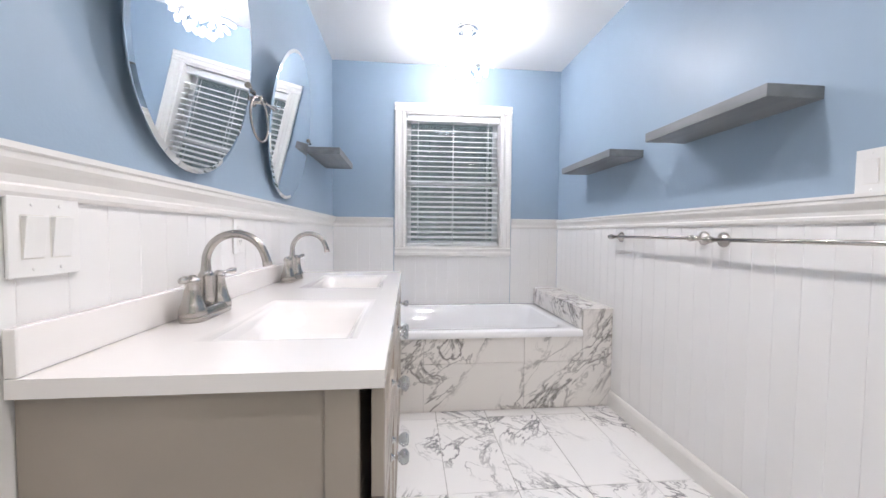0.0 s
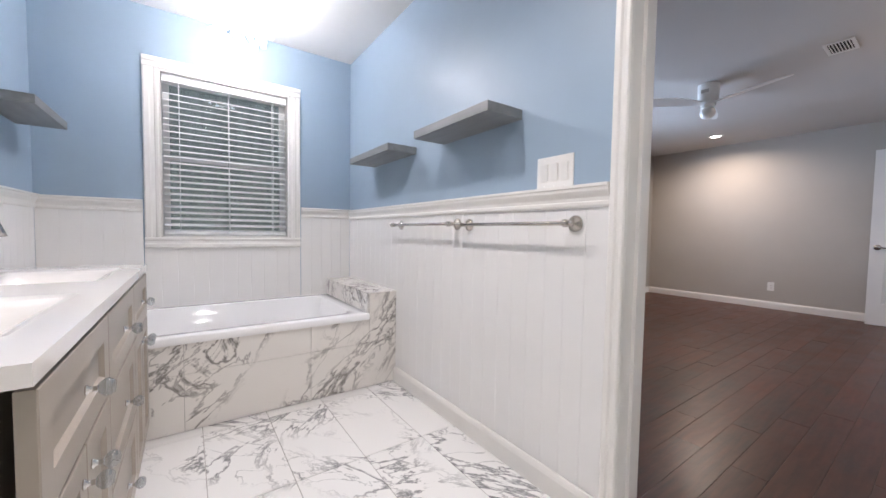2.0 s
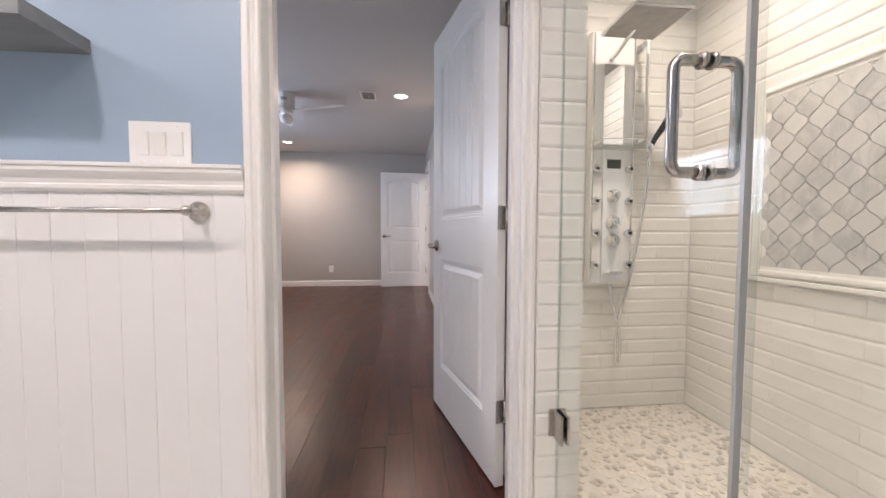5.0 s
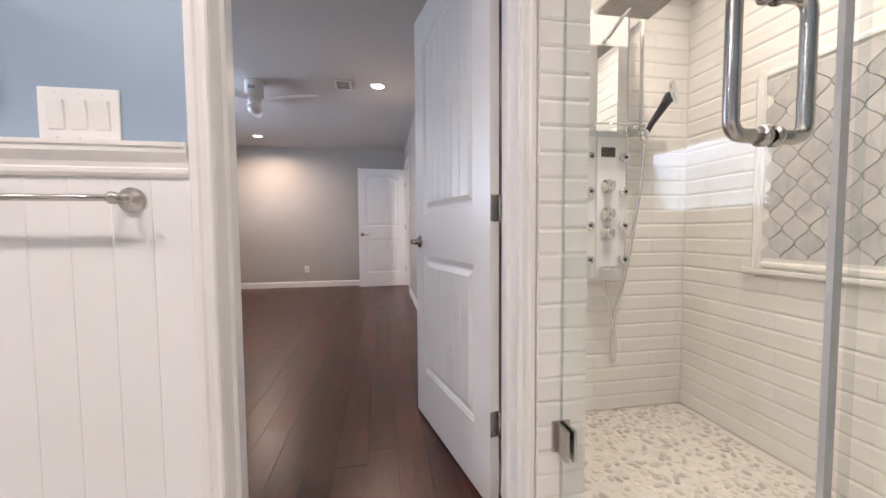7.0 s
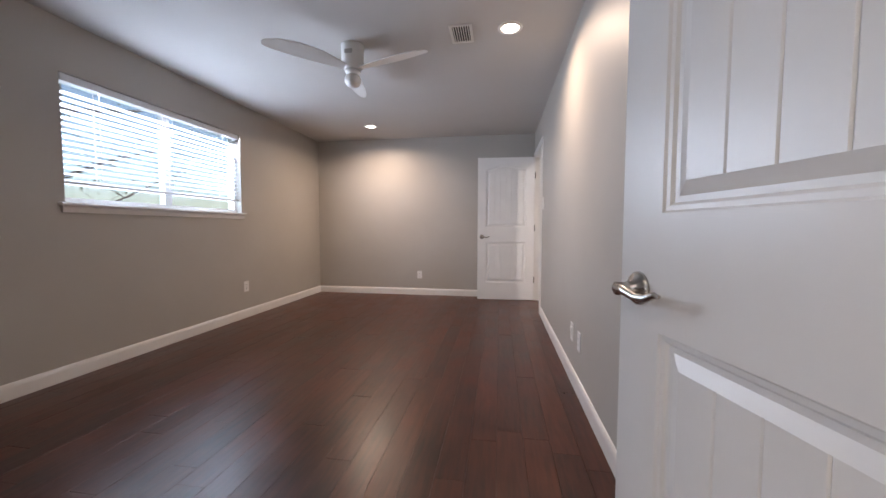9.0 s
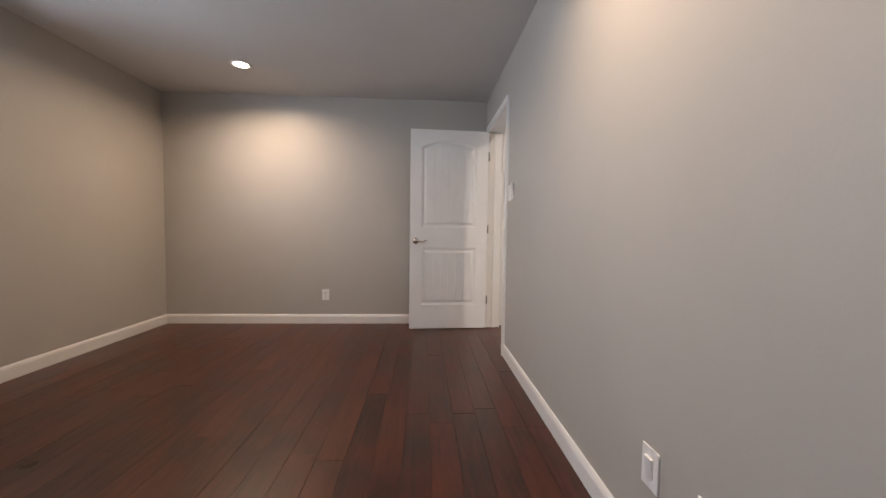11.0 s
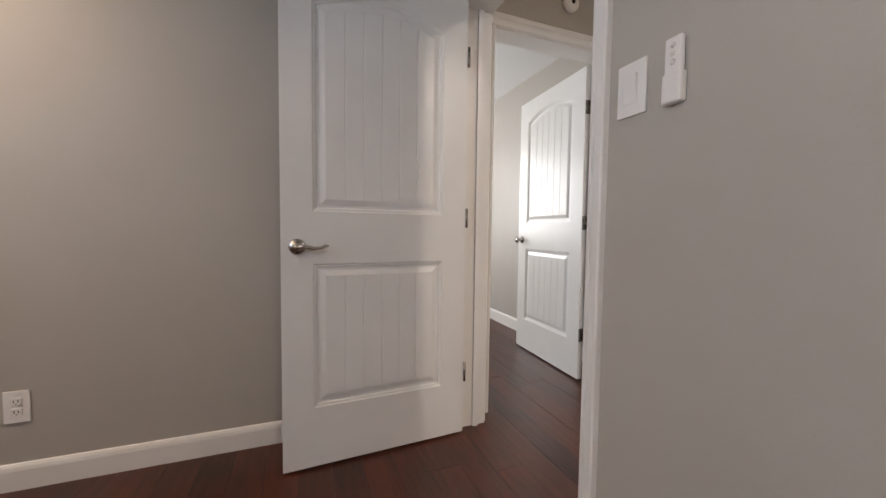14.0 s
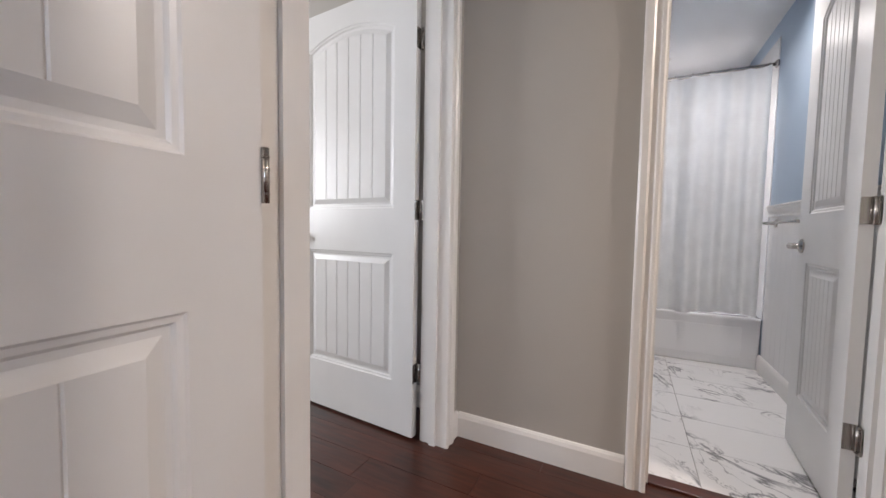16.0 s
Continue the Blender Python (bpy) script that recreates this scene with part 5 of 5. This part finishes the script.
LENS_B = (0.75, 1.05, 1.35, 1.7)
boards = {}


def board(length):
    key = round(length, 3)
    if key not in boards:
        boards[key] = mesh_of("plank", boxes((0, length - 0.001, 0.0005, BW - 0.0005, -0.012, 0), bevel=0.0009), WOOD)
    return boards[key]


y = -1.40 - BW
while y < 3.14:
    xa0, xb0 = (1.492, 7.03) if y > -0.25 - BW else (4.3, 9.9) if y > -1.41 else (7.08, 9.9)
    x = xa0 - random.choice((0, 0.2, 0.35, 0.55))
    while x < xb0:
        ln = random.choice(LENS_B)
        if x + ln > xa0:
            s = max(x, xa0)
            e = min(x + ln, xb0)
            pieces("plank", board(e - s), floor_wood, [pose(s, y, random.uniform(-0.0006, 0.0006))])
        x += ln
    y += BW

# subway tiles: the wall by the door one by one, the far end of the long wall joined
WT, HT = 0.302, 0.0722
ws = bpy.data.objects["wall_shower_south"]
we = bpy.data.objects["wall_shower_east"]
NX0, NX1, NZ0, NZ1 = 0.7, 1.67, 0.84, 1.565
tile_meshes = {}


def tile_mesh(width):
    key = round(width, 3)
    if key not in tile_meshes:
        tile_meshes[key] = mesh_of("tile", pillow(width - 0.0004, HT - 0.0012, 0.006, 0.009), SUBWAY)
    return tile_meshes[key]


far_tiles = bmesh.new()
for r in range(33):
    z = 0.058 + HT * (r + 0.5)
    inside = NZ0 - 0.045 < z < NZ1 + 0.045
    x = 2.024
    first = WT / 2 if r % 2 else WT
    while x > -0.45:
        wd = min(first, x + 0.478)
        first = WT
        lo = x - wd
        if inside and NX0 < x and lo < NX1:
            wd, keep = x - NX1, x > NX1 + 0.02
        else:
            keep = True
        if keep and x > 0.72:
            pieces("tile", tile_mesh(wd), ws, [pose(x - wd / 2, -1.36, z, 90, 0, 180)])
        elif keep:
            box(far_tiles, x - wd + 0.0006, x - 0.0006, -1.36, -1.3545, z - HT / 2 + 0.0006, z + HT / 2 - 0.0006)
        x = lo
    y = -0.41
    wd = WT / 2 if r % 2 else WT
    while y > -1.34:
        wd = min(wd, y + 1.354)
        pieces("tile", tile_mesh(wd), we, [pose(2.03, y - wd / 2, z, 90, 0, -90)])
        y -= wd
        wd = WT
tagged(part("far_tiles", far_tiles, SUBWAY, ws), "ivory subway tiles", kind="stuff")
end = structure("wall_end_shower", boxes((1.366, 1.376, -0.41, -0.2575, 0.0, 2.42)), GROUT, "tiled end of the wall beside the shower", "wall")
for r in range(33):
    z = 0.036 + HT * (r + 0.5)
    for yy in (-0.372, -0.2965):
        pieces("tile", tile_mesh(0.0755), end, [pose(1.366, yy, z, 90, 0, -90)])

# marble lantern inset with its frame
inset = structure("marble_inset", boxes((NX0, NX1, -1.36, -1.352, NZ0, NZ1)), GROUT, "framed inset of grey marble lantern tiles", "tile inset")
PEN = [(0, 0), (0.012, 0), (0.022, 0.012), (0.022, 0.022), (0.014, 0.03), (0.014, 0.042), (0, 0.046)]
fr = ribbon(bmesh.new(), PEN, (NX1 + 0.005, -1.36, NZ0 - 0.03), (NX1 + 0.005, -1.36, NZ1 + 0.03), (0, 1, 0), (-1, 0, 0))
for z, s in ((NZ0 - 0.03, 1), (NZ1 + 0.03, -1)):
    ribbon(fr, PEN, (NX0, -1.36, z), (NX1 - 0.042, -1.36, z), (0, 1, 0), (0, 0, s))
part("frame", fr, SUBWAY, inset, "glazed pencil moulding")
part("ledge", boxes((NX0, NX1 + 0.03, -1.36, -1.328, NZ0 - 0.052, NZ0 - 0.031), bevel=0.005), SUBWAY, inset)
LW2, LH2 = 0.092, 0.112
prof = [(0.5 * LW2 * (0.5 + 0.5 * math.cos(math.pi * k / 10)) - 0.0015, LH2 / 2 * k / 10) for k in range(-10, 11)]
outl = [(max(x, 0.0), z) for x, z in prof] + [(-max(x, 0.0), z) for x, z in reversed(prof) if x > 0]
bm = bmesh.new()
seen, lo_v, hi_v = [], [], []
for x, z in outl:
    if not seen or (abs(seen[-1][0] - x) + abs(seen[-1][1] - z)) > 1e-4:
        seen.append((x, z))
lo_v, hi_v = [bm.verts.new((x, 0, z)) for x, z in seen], [bm.verts.new((x * 0.97, 0.005, z * 0.98)) for x, z in seen]
for i in range(len(seen)):
    j = (i + 1) % len(seen)
    bm.faces.new((lo_v[i], lo_v[j], hi_v[j], hi_v[i]))
bm.faces.new(hi_v)
lantern = mesh_of("lantern_tile", bm, CARRARA)
rowz, r = NZ0 - 0.02, 0
while rowz < NZ1 - 0.03:
    x = NX1 - 0.064 - (LW2 / 2 if r % 2 else 0)
    while x > NX0 + 0.06:
        pieces("lantern_tile", lantern, inset, [pose(x, -1.3518, rowz + 0.04)])
        x -= LW2
    rowz += LH2 / 2
    r += 1

# pebbles of the shower floor
random.seed(11)
vs, fs = [], []
gx = 0.034
for i in range(int(1.7 / gx)):
    for k in range(int(0.93 / gx)):
        cx, cy = 2.02 - (i + random.random() * 0.7) * gx, -0.42 - (k + random.random() * 0.7) * gx
        if cy < -1.34 or random.random() < 0.12:
            continue
        a0, ra_, rb_ = random.random() * 3.14, random.uniform(0.010, 0.021), random.uniform(0.008, 0.013)
        base = len(vs)
        zt = 0.0585 + random.random() * 0.0025
        for q in range(8):
            a = q * math.pi / 4
            px, py = ra_ * math.cos(a), rb_ * math.sin(a)
            vs.append((cx + px * math.cos(a0) - py * math.sin(a0), cy + px * math.sin(a0) + py * math.cos(a0), 0.0555))
        for q in range(8):
            x_, y_, z_ = vs[base + q]
            vs.append((cx + (x_ - cx) * 0.85, cy + (y_ - cy) * 0.85, zt))
        fs += [(base + q, base + (q + 1) % 8, base + 8 + (q + 1) % 8, base + 8 + q) for q in range(8)] + [tuple(range(base + 8, base + 16))]
me = bpy.data.meshes.new("pebbles")
me.from_pydata(vs, [], fs)
me.materials.append(PEBBLE)
pb = new("pebbles", me)
pb.parent = floor_shower
tagged(pb, "flat beige and grey pebbles", kind="stuff")
